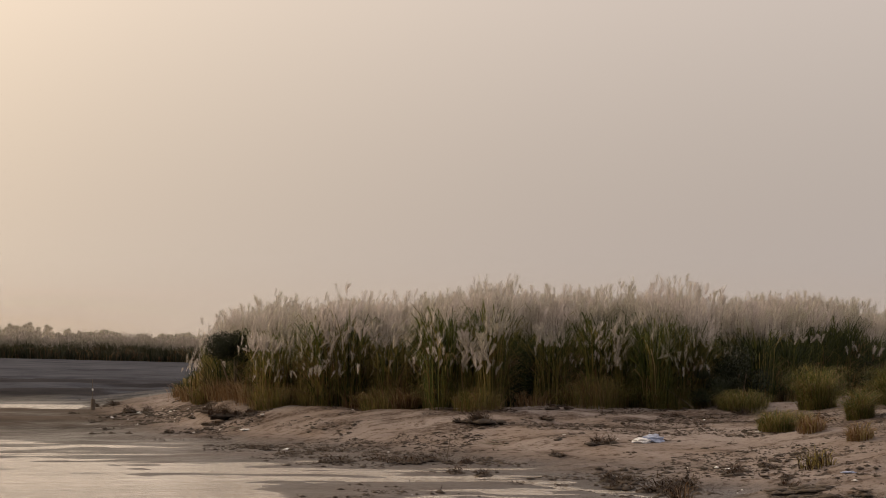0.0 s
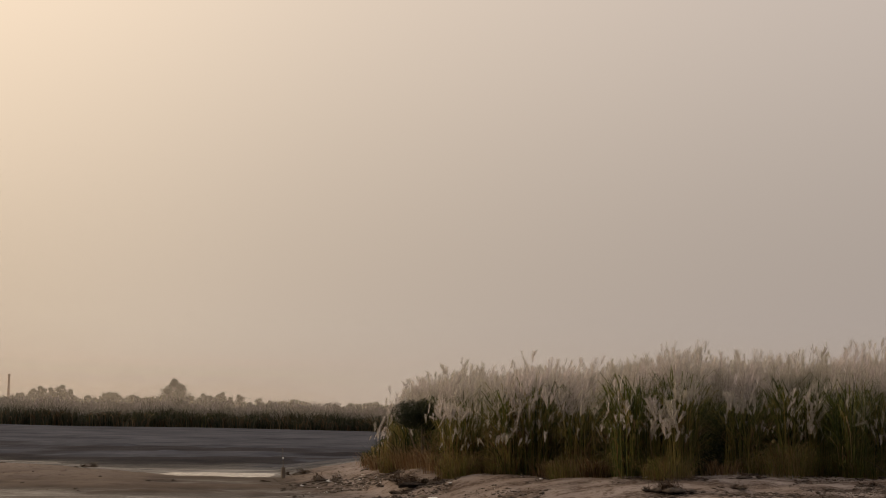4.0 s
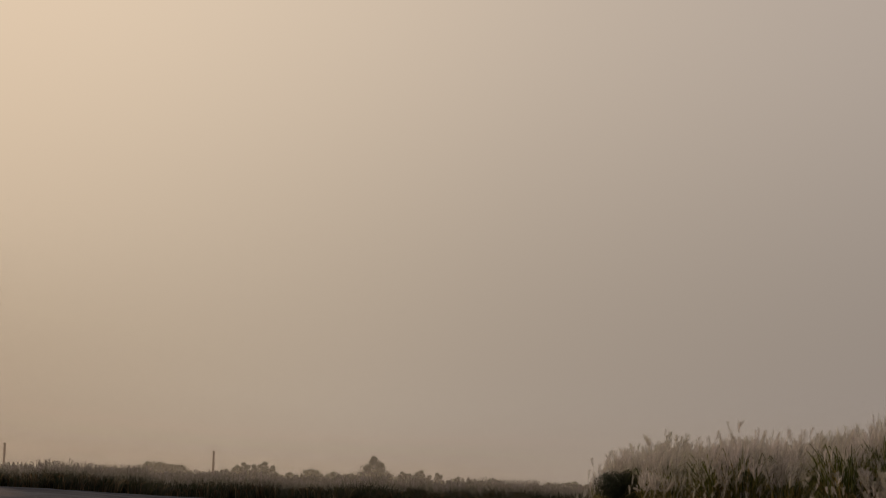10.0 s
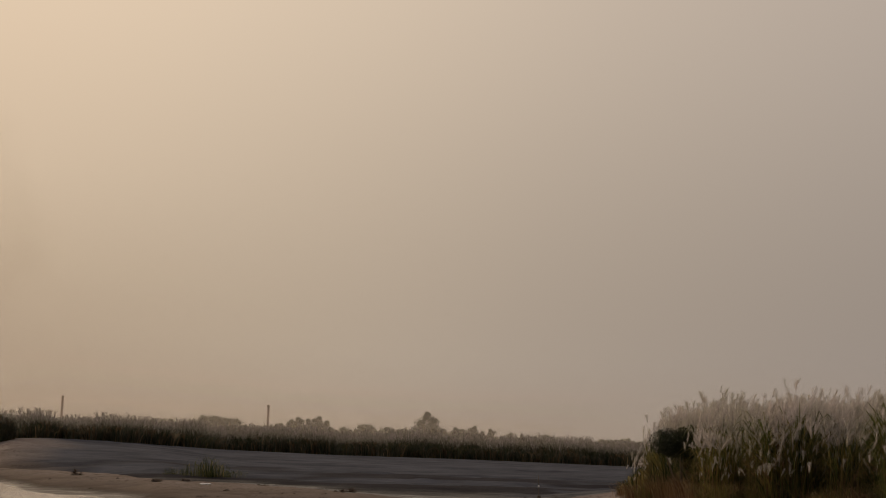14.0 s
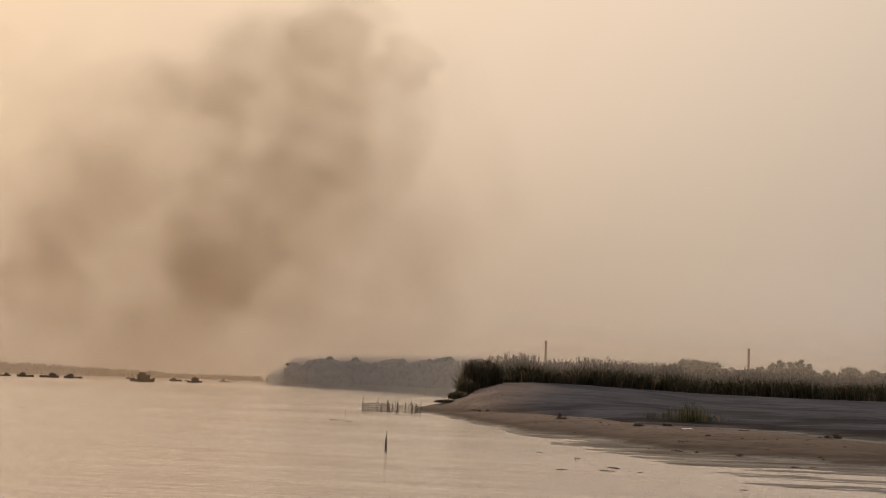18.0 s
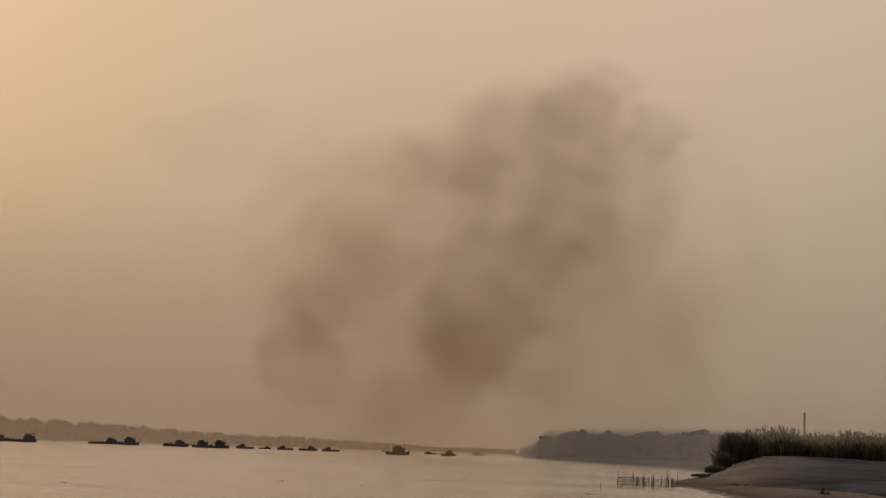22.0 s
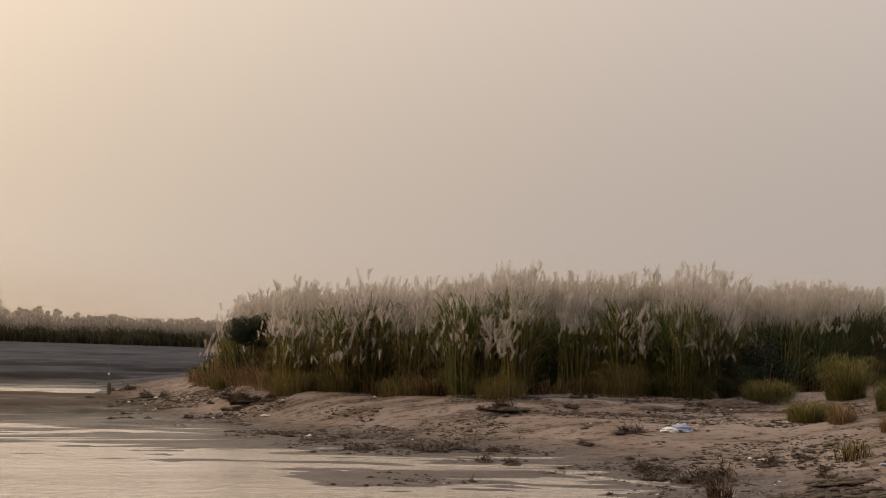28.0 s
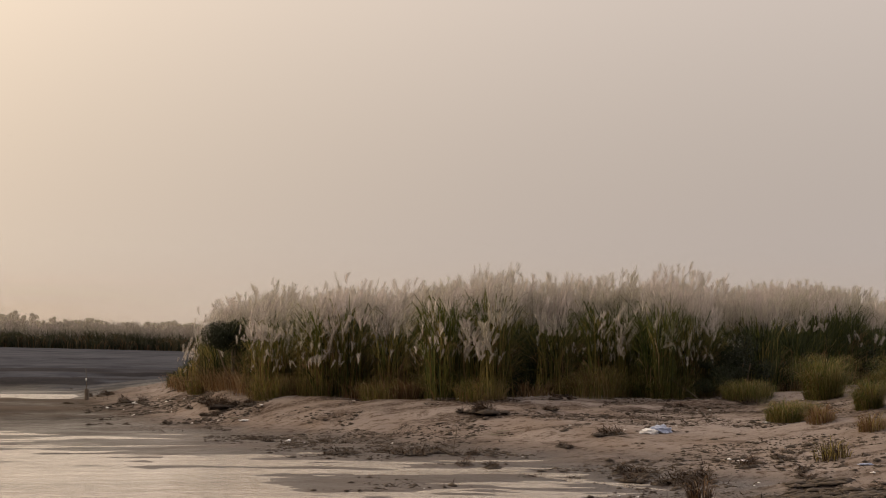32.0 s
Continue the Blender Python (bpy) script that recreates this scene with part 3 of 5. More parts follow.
# heading, height over the river, reach along and up, number: knots of plumes that hang low over the front
KNOTS = [(9.95, 1.92, 0.45, 0.10, 24), (11.0, 2.15, 0.45, 0.22, 14), (12.35, 2.2, 0.45, 0.25, 26), (13.5, 2.25, 0.4, 0.2, 12), (14.7, 2.2, 0.4, 0.22, 12), (16.1, 2.25, 0.32, 0.28, 22), (17.5, 1.85, 0.45, 0.42, 60), (18.1, 2.35, 0.5, 0.15, 16), (20.2, 2.2, 0.55, 0.14, 26), (22.7, 2.0, 0.25, 0.38, 26), (24.0, 1.95, 0.38, 0.13, 20), (25.4, 1.8, 0.5, 0.3, 8), (29.1, 2.28, 0.45, 0.09, 9), (30.9, 2.0, 0.45, 0.09, 8), (32.7, 1.85, 0.18, 0.2, 5)]


def stand_front(az):
    return curve(az, FRONT) + 1.6 * fbm(np.asarray(az) * 0.9, np.asarray(az) * 0.0, 3, 4)


def build_thicket():
    r = np.random.default_rng(21)
    group = thing("plume_grass_thicket", pose(0, 0, 0), "dense thicket of tall green grass with pale feathery plumes", "grass")
    # the deep part of the stand
    n = 1000
    az = r.uniform(7.25, 41, n)
    u = r.random(n) ** 1.4
    d = stand_front(az) + 1.0 + u * np.where(r.random(n) < 0.22, curve(az, BACK) - curve(az, FRONT), 6.5)
    # the front stools, each with its own lean, tint and depth
    hearts = np.cumsum(r.uniform(0.32, 0.95, 64)) + 6.9
    hearts = hearts[hearts < 41]
    m = 720
    az2 = np.where(r.random(m) < 0.8, r.uniform(7.1, 28.5, m), r.uniform(28.5, 41, m))
    order = np.argmin(np.abs(az2[:, None] - hearts[None]), 1)
    rim = np.clip(np.abs(az2 - hearts[order]) / (np.gradient(hearts)[order] * 0.5), 0, 1.2)
    hollow = np.max([np.exp(-((az2 - a) / w) ** 2) for a, w in HOLLOWS], 0)
    d2 = stand_front(az2) + r.normal(0, 0.6, len(hearts))[order] + 1.7 * rim ** 2 + 3.2 * hollow + r.uniform(-0.5, 1.3, m)
    p, p2 = spot(az, d), spot(az2, d2)
    height = lambda a, e: curve(a, TALL) * (0.88 + 0.20 * (vnoise(a * 1.1, e * 0.35, 2) - 0.3) + 0.12 * (vnoise(a * 3.7, e * 0.9, 12) - 0.5) + 0.06 * r.normal(size=len(a)).clip(-1.2, 1.2))
    tall, tall2 = height(az, d), height(az2, d2)
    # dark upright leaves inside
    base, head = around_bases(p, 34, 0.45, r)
    # upright leaves inside, coloured near black to hold the stand's shade
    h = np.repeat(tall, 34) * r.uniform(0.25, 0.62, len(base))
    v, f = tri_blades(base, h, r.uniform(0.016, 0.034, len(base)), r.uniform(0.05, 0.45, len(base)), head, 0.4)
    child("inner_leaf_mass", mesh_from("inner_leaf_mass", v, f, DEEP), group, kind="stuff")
    # arching leaves of the front stools, green above, olive and dead lower down
    green = np.clip(curve(az2, GREENNESS) + r.normal(0, 0.22, len(hearts))[order], 0, 1)
    bushy = r.uniform(0.85, 1.2, len(hearts))[order] * (1 - 0.22 * rim ** 2) * (1 - 0.45 * hollow)
    edge = np.clip((az2 - 6.9) / 2.5, 0.35, 1)
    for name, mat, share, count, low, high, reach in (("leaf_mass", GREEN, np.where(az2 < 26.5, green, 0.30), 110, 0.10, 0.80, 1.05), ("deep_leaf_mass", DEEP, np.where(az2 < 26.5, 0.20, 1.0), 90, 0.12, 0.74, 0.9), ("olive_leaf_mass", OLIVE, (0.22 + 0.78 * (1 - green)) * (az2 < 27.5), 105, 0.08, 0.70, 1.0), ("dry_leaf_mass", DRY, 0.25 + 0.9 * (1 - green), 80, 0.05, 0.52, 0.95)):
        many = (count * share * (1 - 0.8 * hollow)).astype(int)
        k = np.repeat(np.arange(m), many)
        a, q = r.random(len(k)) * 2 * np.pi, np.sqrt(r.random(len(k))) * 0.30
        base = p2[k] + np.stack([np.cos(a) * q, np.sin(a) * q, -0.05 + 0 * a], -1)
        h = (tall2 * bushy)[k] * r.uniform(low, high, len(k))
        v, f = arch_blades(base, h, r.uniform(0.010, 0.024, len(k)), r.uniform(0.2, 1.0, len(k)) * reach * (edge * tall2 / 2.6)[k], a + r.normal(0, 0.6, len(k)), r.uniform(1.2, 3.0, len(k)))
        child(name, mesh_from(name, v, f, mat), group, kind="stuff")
    # a broken skirt of dead leaves drooping out over the sand
    sa = r.uniform(7.0, 33, 460)
    q = spot(sa, stand_front(sa) + r.uniform(-0.8, 0.8, 460))
    dense = vnoise(sa * 1.9, sa * 0 + 2, 7)
    q, dense = q[dense > 0.45], dense[dense > 0.45]
    base, head = around_bases(q, 60, 0.40, r)
    h = np.repeat(0.08 + 0.6 * dense, 60) * r.uniform(0.2, 1.0, len(base))
    v, f = arch_blades(base, h, r.uniform(0.008, 0.018, len(base)), h * r.uniform(0.3, 1.5, len(base)), head + r.normal(0, 0.4, len(base)), r.uniform(0.9, 2.2, len(base)))
    child("dead_leaf_skirt", mesh_from("dead_leaf_skirt", v, f, DRY), group, "reddish-brown dead leaves at the foot", "stuff")
    # stalks with plumes: a deep pale fringe over the whole stand
    ap, at, aa = np.concatenate([p, p2]), np.concatenate([tall, tall2 * (1 - 0.10 * rim)]), np.concatenate([az, az2])
    count = 10
    base, head = around_bases(ap, count, 0.55, r)
    low = np.repeat(np.interp(aa, [7, 9, 12, 26, 27.5, 42], [0.70, 0.70, 0.68, 0.68, 0.80, 0.82]) + 0.10 * (vnoise(aa * 2.2, aa * 0.8, 17) - 0.5), count)
    h = np.repeat(at, count) * (low + (1.03 - low) * r.random(len(base)) ** 0.85)
    keep = r.random(len(base)) < np.interp(np.repeat(aa, count), [7.7, 9.3], [0.0, 1.0])
    base, h = base[keep], h[keep]
    lean = r.uniform(0.0, 0.15, len(base))
    head = r.normal(0.3, 1.1, len(base))
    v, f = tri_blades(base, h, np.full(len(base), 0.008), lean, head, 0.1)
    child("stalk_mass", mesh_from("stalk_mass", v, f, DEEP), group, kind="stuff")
    tip = base + np.stack([np.cos(head) * lean * 1.1 * h, np.sin(head) * lean * 1.1 * h, h + 0.06], -1)
    v, f = plumes(tip, r.uniform(0.20, 0.44, len(tip)), lean * 3.2, head, 38, r.uniform(0.07, 0.16, len(tip)), 0.0084, r)
    child("plume_mass", mesh_from("plume_mass", v, f, PLUME), group, "pale beige feathery seed plumes", "stuff")
    # smaller heads scattered down the face of the stand
    k = np.repeat(np.arange(m), 7)
    k = k[(az2[k] > 7.9) & (az2[k] < 26.8) & (hollow[k] < 0.4) & (r.random(len(k)) < 2.2 * vnoise(az2[k] * 1.6, az2[k] * 0.0 + 7.5, 19) ** 2)]
    tip = p2[k] - p2[k] / np.linalg.norm(p2[k][:, :2], axis=1)[:, None] * [1, 1, 0] * r.uniform(0.2, 1.0, len(k))[:, None] + np.stack([r.normal(0, 0.3, len(k)), 0 * k, tall2[k] * r.uniform(0.34, 0.70, len(k))], -1)
    v, f = plumes(tip, r.uniform(0.12, 0.26, len(k)), r.uniform(0, 0.7, len(k)), r.normal(0.3, 1.5, len(k)), 44, r.uniform(0.05, 0.10, len(k)), 0.0085, r)
    child("low_plume_mass", mesh_from("low_plume_mass", v, f, PLUME), group, "small pale plumes on the face of the stand", "stuff")
    # single plumes that hang out over the front of the stand, lower down
    shapes = []
    for k in range(8):
        length = 0.20 + 0.025 * k
        hv, hf = plumes(np.array([[0.02 + 0.02 * k, 0, length]]), np.array([length]), np.array([0.08 + 0.05 * k]), np.array([0.0]), 110, np.array([0.07 + 0.006 * k]), 0.012, r)
        shapes.append(mesh_from("plume", hv, hf, PLUME))
    feet, tops = [], []
    for a0, z0, da, dz, many in KNOTS:
        for k in range(many):
            a = a0 + 1.15 * da * r.uniform(-1, 1)
            dd = float(stand_front(a)) - r.uniform(0.7, 1.6)
            z = 1.78 + (z0 + dz * r.uniform(-1, 1) - 1.78) * dd / 37
            q = spot(a, dd)
            ob = child("plume", shapes[int(r.integers(8))], group)
            w = r.uniform(0.55, 1.05)
            ob.matrix_basis = Matrix.Translation((q[0], q[1], z)) @ Euler((r.normal(0, 0.3), r.normal(0.0, 0.3), r.uniform(0, 6.28))).to_matrix().to_4x4() @ Matrix.Diagonal((w, w, w, 1))
            feet.append(spot(a + r.normal(0, 0.2), dd + r.uniform(0.3, 1.0)))
            tops.append((q[0], q[1], z + 0.1))
    feet, tops = np.array(feet), np.array(tops)
    side = np.array([0.005, 0, 0])
    v = np.stack([feet - side, feet + side, tops], 1).reshape(-1, 3)
    child("hanging_stalk_mass", mesh_from("hanging_stalk_mass", v, np.arange(len(v)).reshape(-1, 3), OLIVE), group, kind="stuff")
    return group


thicket = build_thicket()


def build_tussock(name, label, az, d, height, radius, count, mats, seed, width=0.018, lean=0.8):
    """A low bushy tuft of arching blades."""
    r = np.random.default_rng(seed)
    t = thing(name, Matrix.Translation(spot(az, d)), label, "grass tuft", "low grass tufts")
    for k, (mat, share) in enumerate(mats):
        n = int(count * share)
        a, q = r.random(n) * 2 * np.pi, np.sqrt(r.random(n)) * radius
        base = np.stack([np.cos(a) * q, np.sin(a) * q, np.full(n, -0.06)], -1)
        h = height * r.uniform(0.15, 1.0, n) ** 0.8 * (1.1 - 0.5 * (q / radius) ** 2)
        v, f = arch_blades(base, h, r.uniform(0.6, 1.4, n) * width, r.uniform(0.15, 1.5, n) * lean * np.maximum(h, 0.4 * height), a + r.normal(0, 0.7, n), r.uniform(1.0, 3.4, n))
        child(("blade_mass", "dry_blade_mass", "old_blade_mass")[k], mesh_from("tuft_blade_mass", v, f, mat), t, kind="stuff")
    return t


# the long stand of the same grass on the dune crest
def build_hedge():
    r = np.random.default_rng(33)
    group = thing("reed_belt", pose(0, 0, 0), "long belt of tall plumed grass along the dune crest", "grass")
    n = 5200
    az = r.uniform(-15.4, 13.5, n)
    u = r.random(n) ** 1.5
    d = curve(az, CREST) + 2.0 + 22 * u + 5.0 * fbm(az * 1.5, az * 0 + 3, 3, 6)
    p = spot(az, d)
    tall = np.interp(az, [-15.4, -15.0, -13, -8, 0, 13], [1.9, 2.0, 1.85, 2.15, 2.35, 2.5]) * (0.84 + 0.34 * (vnoise(az * 1.1, d * 0.1, 9) - 0.3) + 0.26 * (vnoise(az * 4.1, d * 0.1, 29) - 0.4))
    kind = vnoise(p[:, 0] * 0.2, p[:, 1] * 0.1, 12)
    for name, mat, share, count, low, high in (("leaf_mass", REED, kind > 0.0, 15, 0.32, 0.84), ("olive_leaf_mass", GREEN, kind < 0.45, 4, 0.3, 0.66), ("dry_leaf_mass", DRY, kind > 0.60, 5, 0.2, 0.66)):
        q, t = p[share], tall[share]
        base, head = around_bases(q, count, 0.7, r)
        h = np.repeat(t, count) * r.uniform(low, high, len(base))
        v, f = tri_blades(base, h, r.uniform(0.03, 0.06, len(base)), r.uniform(0.05, 0.62, len(base)), head, 0.6)
        child(name, mesh_from(name, v, f, mat), group, kind="stuff")
    # leaves arching out over the sand along the front of the belt
    fa = r.uniform(-15.3, 13.4, 1100)
    q = spot(fa, curve(fa, CREST) + 1.6 + 5.0 * fbm(fa * 1.5, fa * 0 + 3, 3, 6) + r.uniform(-0.8, 1.5, 1100))
    for name, mat, count, reach in (("front_leaf_mass", REED, 16, 1.1), ("front_dry_leaf_mass", DRY, 4, 1.3)):
        base, head = around_bases(q, count, 0.5, r)
        h = r.uniform(0.25, 1.0, len(base)) * np.repeat(0.6 + 0.9 * vnoise(fa * 2.3, fa * 0, 31), count)
        v, f = arch_blades(base, h, r.uniform(0.03, 0.055, len(base)), reach * h * r.uniform(0.3, 1, len(base)), head, r.uniform(1.0, 2.8, len(base)))
        child(name, mesh_from(name, v, f, mat), group, kind="stuff")
    base, head = around_bases(p, 4, 0.8, r)
    h = np.repeat(tall, 4) * r.uniform(0.60, 1.06, len(base))
    lean = r.uniform(0.0, 0.22, len(base))
    tip = base + np.stack([np.cos(head) * lean * h, np.sin(head) * lean * h, h], -1)
    v, f = plumes(tip, r.uniform(0.30, 0.6, len(tip)), lean * 2.5, head, 11, r.uniform(0.10, 0.24, len(tip)), 0.030, r)
    child("plume_mass", mesh_from("plume_mass", v, f, REED_PLUME), group, "pale grey-beige seed plumes", "stuff")
    return group


hedge = build_hedge()


# ---- far woods, trees and chimneys ----
def leaf_cloud(centre, radius, n, size, r, squash=0.8):
    """Loose leaf clumps, denser near the rim of an uneven lump."""
    g = r.normal(size=(n, 3))
    g /= np.linalg.norm(g, axis=1)[:, None]
    g[:, 2] *= squash
    c = centre + g * radius * (r.random(n)[:, None] ** 0.4)
    a = r.normal(size=(n, 3, 3)) * size
    return (c[:, None] + a).reshape(-1, 3), np.arange(3 * n).reshape(-1, 3)


def canopy_lump(centre, radius, r, around=8, up=6):
    """The dense inside of a crown: an uneven lump without leaves of its own."""
    u, w = np.meshgrid(np.linspace(0, 2 * np.pi, around + 1)[:-1], np.linspace(0.05, np.pi - 0.05, up), indexing="ij")
    v = np.stack([np.cos(u) * np.sin(w), np.sin(u) * np.sin(w), np.cos(w) * 0.85], -1) * radius * r.uniform(0.72, 1.22, (around, up, 1)) + centre
    i = np.arange(around * up).reshape(around, up)
    j = np.roll(i, -1, 0)
    a, b, c, d = i[:, :-1], j[:, :-1], j[:, 1:], i[:, 1:]
    return v.reshape(-1, 3), np.concatenate([np.stack([a, d, c], -1).reshape(-1, 3), np.stack([a, c, b], -1).reshape(-1, 3)])


def knobs(centre, radius, n, r):
    """Smaller lumps budding from the upper side of a crown."""
    out = []
    for k in range(n):
        g = r.normal(size=3)
        g[2] = abs(g[2]) + 0.2
        out.append(canopy_lump(centre + g / np.linalg.norm(g) * radius * 0.68, radius * r.uniform(0.18, 0.38), r, 5, 4))
    return out



def make_tree(seed, height, spread, shape="round"):
    """A tree at the origin: tapered trunk, limbs and a loose crown."""
    r = np.random.default_rng(seed)
    tree = thing("tree", pose(0, 0, 0), "", "tree")
    bm = bmesh.new()
    bmesh.ops.create_cone(bm, cap_ends=True, segments=8, radius1=height * 0.028, radius2=height * 0.012, depth=height * 0.62, matrix=Matrix.Translation((0, 0, height * 0.30)))
    for v in bm.verts:
        v.co.x += 0.03 * v.co.z * math.sin(seed + v.co.z * 0.4)
    part("trunk", bm, BARK, tree)
    clouds = []
    lumps = 11
    for k in range(lumps):
        a = k * 2.4 + seed
        if shape == "cone":
            zz = 0.3 + 0.66 * k / (lumps - 1)
            rad = spread * 0.42 * (1.05 - zz) + 0.04 * height
            off = spread * 0.45 * (1.08 - zz)
        else:
            zz = r.uniform(0.38, 0.86)
            rad = spread * r.uniform(0.20, 0.32)
            off = spread * r.uniform(0.1, 0.42) * (1.1 - abs(zz - 0.55))
        c = np.array([math.cos(a) * off, math.sin(a) * off, zz * height])
        clouds.append(leaf_cloud(c, rad, 560, 0.010 * height, r))
        clouds.append(canopy_lump(c, rad * 0.58, r))
        clouds += knobs(c, rad * 0.72, 9, r)
        bm = bmesh.new()
        tip = Vector(c)
        root = Vector((0, 0, height * min(0.55, zz * 0.7)))
        way = tip - root
        bmesh.ops.create_cone(bm, cap_ends=False, segments=5, radius1=height * 0.009, radius2=height * 0.003, depth=way.length, matrix=Matrix.Translation((tip + root) / 2) @ way.to_track_quat("Z", "Y").to_matrix().to_4x4())
        if k < 5:
            part("limb", bm, BARK, tree)
        else:
            bm.free()
    v, f = join(*clouds)
    child("crown", mesh_from("crown", v, f, FOLIAGE), tree)
    return tree


def plant_trees():
    kinds = [make_tree(3, 10, 9), make_tree(5, 11, 8), make_tree(8, 12.5, 13.0, "cone"), make_tree(12, 9, 11), make_tree(15, 9.2, 7.0, "cone")]
    labels = ["hazy dark green broad-crowned tree behind the grass belt", "tall dark green tree in the hazy distance", "tall tree with a pointed crown above the treeline", "spreading dark green tree on the far land", "slim pointed tree in a far hazy row"]
    for k, l in zip(kinds, labels):
        k["label"] = l
    # heading, distance, kind, scale
    row = [(-9.6, 470, 3, 0.85), (-9.0, 460, 0, 0.9), (-8.4, 450, 3, 0.85), (-7.7, 440, 0, 1.0), (-7.2, 445, 1, 0.95), (-6.7, 455, 0, 0.98), (-5.1, 450, 4, 0.95), (-4.75, 455, 4, 1.08), (-4.45, 450, 4, 1.15), (-4.1, 455, 4, 1.12), (-3.8, 455, 4, 1.2), (-3.5, 450, 4, 1.08), (-2.6, 460, 3, 1.0), (-2.1, 450, 0, 0.95), (-1.5, 455, 3, 1.05)]
    row += [(-0.75, 460, 0, 0.86), (-0.25, 455, 1, 0.82), (0.1, 440, 2, 1.02), (0.5, 450, 0, 0.86), (1.1, 470, 4, 1.05), (1.35, 475, 4, 1.0), (1.7, 470, 4, 1.1), (2.0, 480, 4, 0.98), (2.35, 480, 4, 1.05), (2.7, 490, 4, 0.85), (3.0, 490, 4, 0.97), (3.4, 500, 4, 0.92), (3.8, 500, 0, 0.81), (4.2, 510, 4, 0.90), (4.6, 520, 4, 0.88), (5.2, 520, 3, 0.85), (5.7, 540, 4, 0.90), (6.2, 550, 4, 0.95), (6.7, 560, 3, 0.88), (7.3, 580, 0, 0.85), (8.2, 600, 3, 0.90)]
    used = set()
    for k, (az, d, kind, s) in enumerate(row):
        p = spot(az, d)
        m = Matrix.Translation(p) @ Matrix.Rotation(k * 1.7, 4, "Z")
        ob = kinds[kind] if kind not in used else copy_thing(kinds[kind], m)
        used.add(kind)
        ob.matrix_basis = m
        ob.scale = (s, s, s)
        ob["group"] = "trees beyond the grass belt"


plant_trees()


WOODS = plain_material("far_canopy", (0.032, 0.040, 0.020), (0.06, 0.066, 0.034), 0.9, 0.5, 0.0, 0.0)


def woods(name, label, spans, seed, tall, per):
    """A far wood along a bank: many crowns of loose leaf clumps, as one stuff mesh."""
    r = np.random.default_rng(seed)
    clouds, solid = [], []
    for (a0, d0, a1, d1, n, s0, s1) in spans:
        n = int(n * 1.7)
        for k in range(n):
            t = (k + r.uniform(-0.5, 0.5)) / n
            az = a0 + (a1 - a0) * t
            d = max(d0 + (d1 - d0) * t, float(curve(az, FAR)) + 12 if az < -15.2 else 0) * r.uniform(1.0, 1.02)
            h = tall * (s0 + (s1 - s0) * t) * (0.80 + 0.16 * r.random() + 0.09 * math.sin(k * 0.31 + seed) + 0.05 * math.sin(k * 0.83))
            p = spot(az, d)
            for q, wide in ((0.10, 0.55), (0.36, 0.52), (0.62, 0.42), (0.82, 0.26)):
                solid.append(canopy_lump(p + np.array([r.normal(0, h * 0.12), r.normal(0, h * 0.12), h * q]), h * wide * 0.64, r))
                if tall < 12 and q > 0.5:
                    solid += knobs(p + np.array([r.normal(0, h * 0.12), r.normal(0, h * 0.12), h * q]), h * wide * 0.66, 3, r)
            for q in (0.30, 0.54, 0.74):
                clouds.append(leaf_cloud(p + np.array([r.normal(0, h * 0.12), r.normal(0, h * 0.12), h * q]), h * (0.47 if q < 0.7 else 0.30), per, h * 0.028, r))
    v, f = join(*(clouds + solid))
    return tagged(new(name, mesh_from(name, v, f, WOODS)), label, "woods", kind="stuff")


woods("far_woods", "hazy grey wooded bank far across the river", [(-60, 440, -47, 540, 30, 1.0, 0.9), (-46.6, 560, -45.2, 640, 9, 0.75, 0.65), (-45.0, 1000, -41, 1050, 46, 1.05, 1.12), (-41, 1060, -36, 1400, 60, 1.08, 1.1), (-36, 1400, -31, 2150, 70, 1.08, 1.0), (-31, 2150, -26, 3050, 110, 1.1, 0.95), (-26, 3050, -22.6, 3000, 80, 0.75, 0.7)], 5, 13.5, 11)
woods("promontory_woods", "wooded headland in blue-grey haze beyond the spit", [(-22.35, 900, -21.6, 650, 10, 0.44, 0.52), (-21.65, 640, -19.2, 480, 20, 0.85, 0.74), (-19.2, 470, -15.2, 330, 30, 0.68, 0.60), (-15.2, 380, -9, 420, 30, 0.6, 0.62), (-10, 560, 12, 640, 90, 0.98, 0.98)], 9, 11.5, 48)


def chimney(az, d, height, label):
    c = thing("chimney", Matrix.Translation(spot(az, d)), label, "chimney", "kiln chimneys")
    bm = bmesh.new()
    rings = 14
    for k in range(rings):
        z0, z1 = k / rings, (k + 1) / rings
        rad = lambda q: 0.72 - 0.27 * q
        bmesh.ops.create_cone(bm, cap_ends=False, segments=20, radius1=rad(z0), radius2=rad(z1) * 0.99, depth=height / rings, matrix=Matrix.Translation((0, 0, height * (z0 + z1) / 2)))
    part("shaft", bm, BRICK, c)
    bm = bmesh.new()
    bmesh.ops.create_cone(bm, cap_ends=True, segments=20, radius1=0.54, radius2=0.60, depth=0.9, matrix=Matrix.Translation((0, 0, height - 0.35)))
    part("cap", bm, BRICK, c, "flared brick rim")
    for q in (0.45, 0.75):
        bm = bmesh.new()
        bmesh.ops.create_cone(bm, cap_ends=False, segments=20, radius1=0.76 - 0.27 * q, radius2=0.76 - 0.27 * q, depth=0.3, matrix=Matrix.Translation((0, 0, height * q)))
        part("band", bm, HULL, c, "dark iron band")
    return c


chimney(-12.62, 700, 21.2, "tall tapered brick kiln chimney in the haze")
chimney(-5.54, 700, 20.8, "tall tapered brick kiln chimney behind the trees")


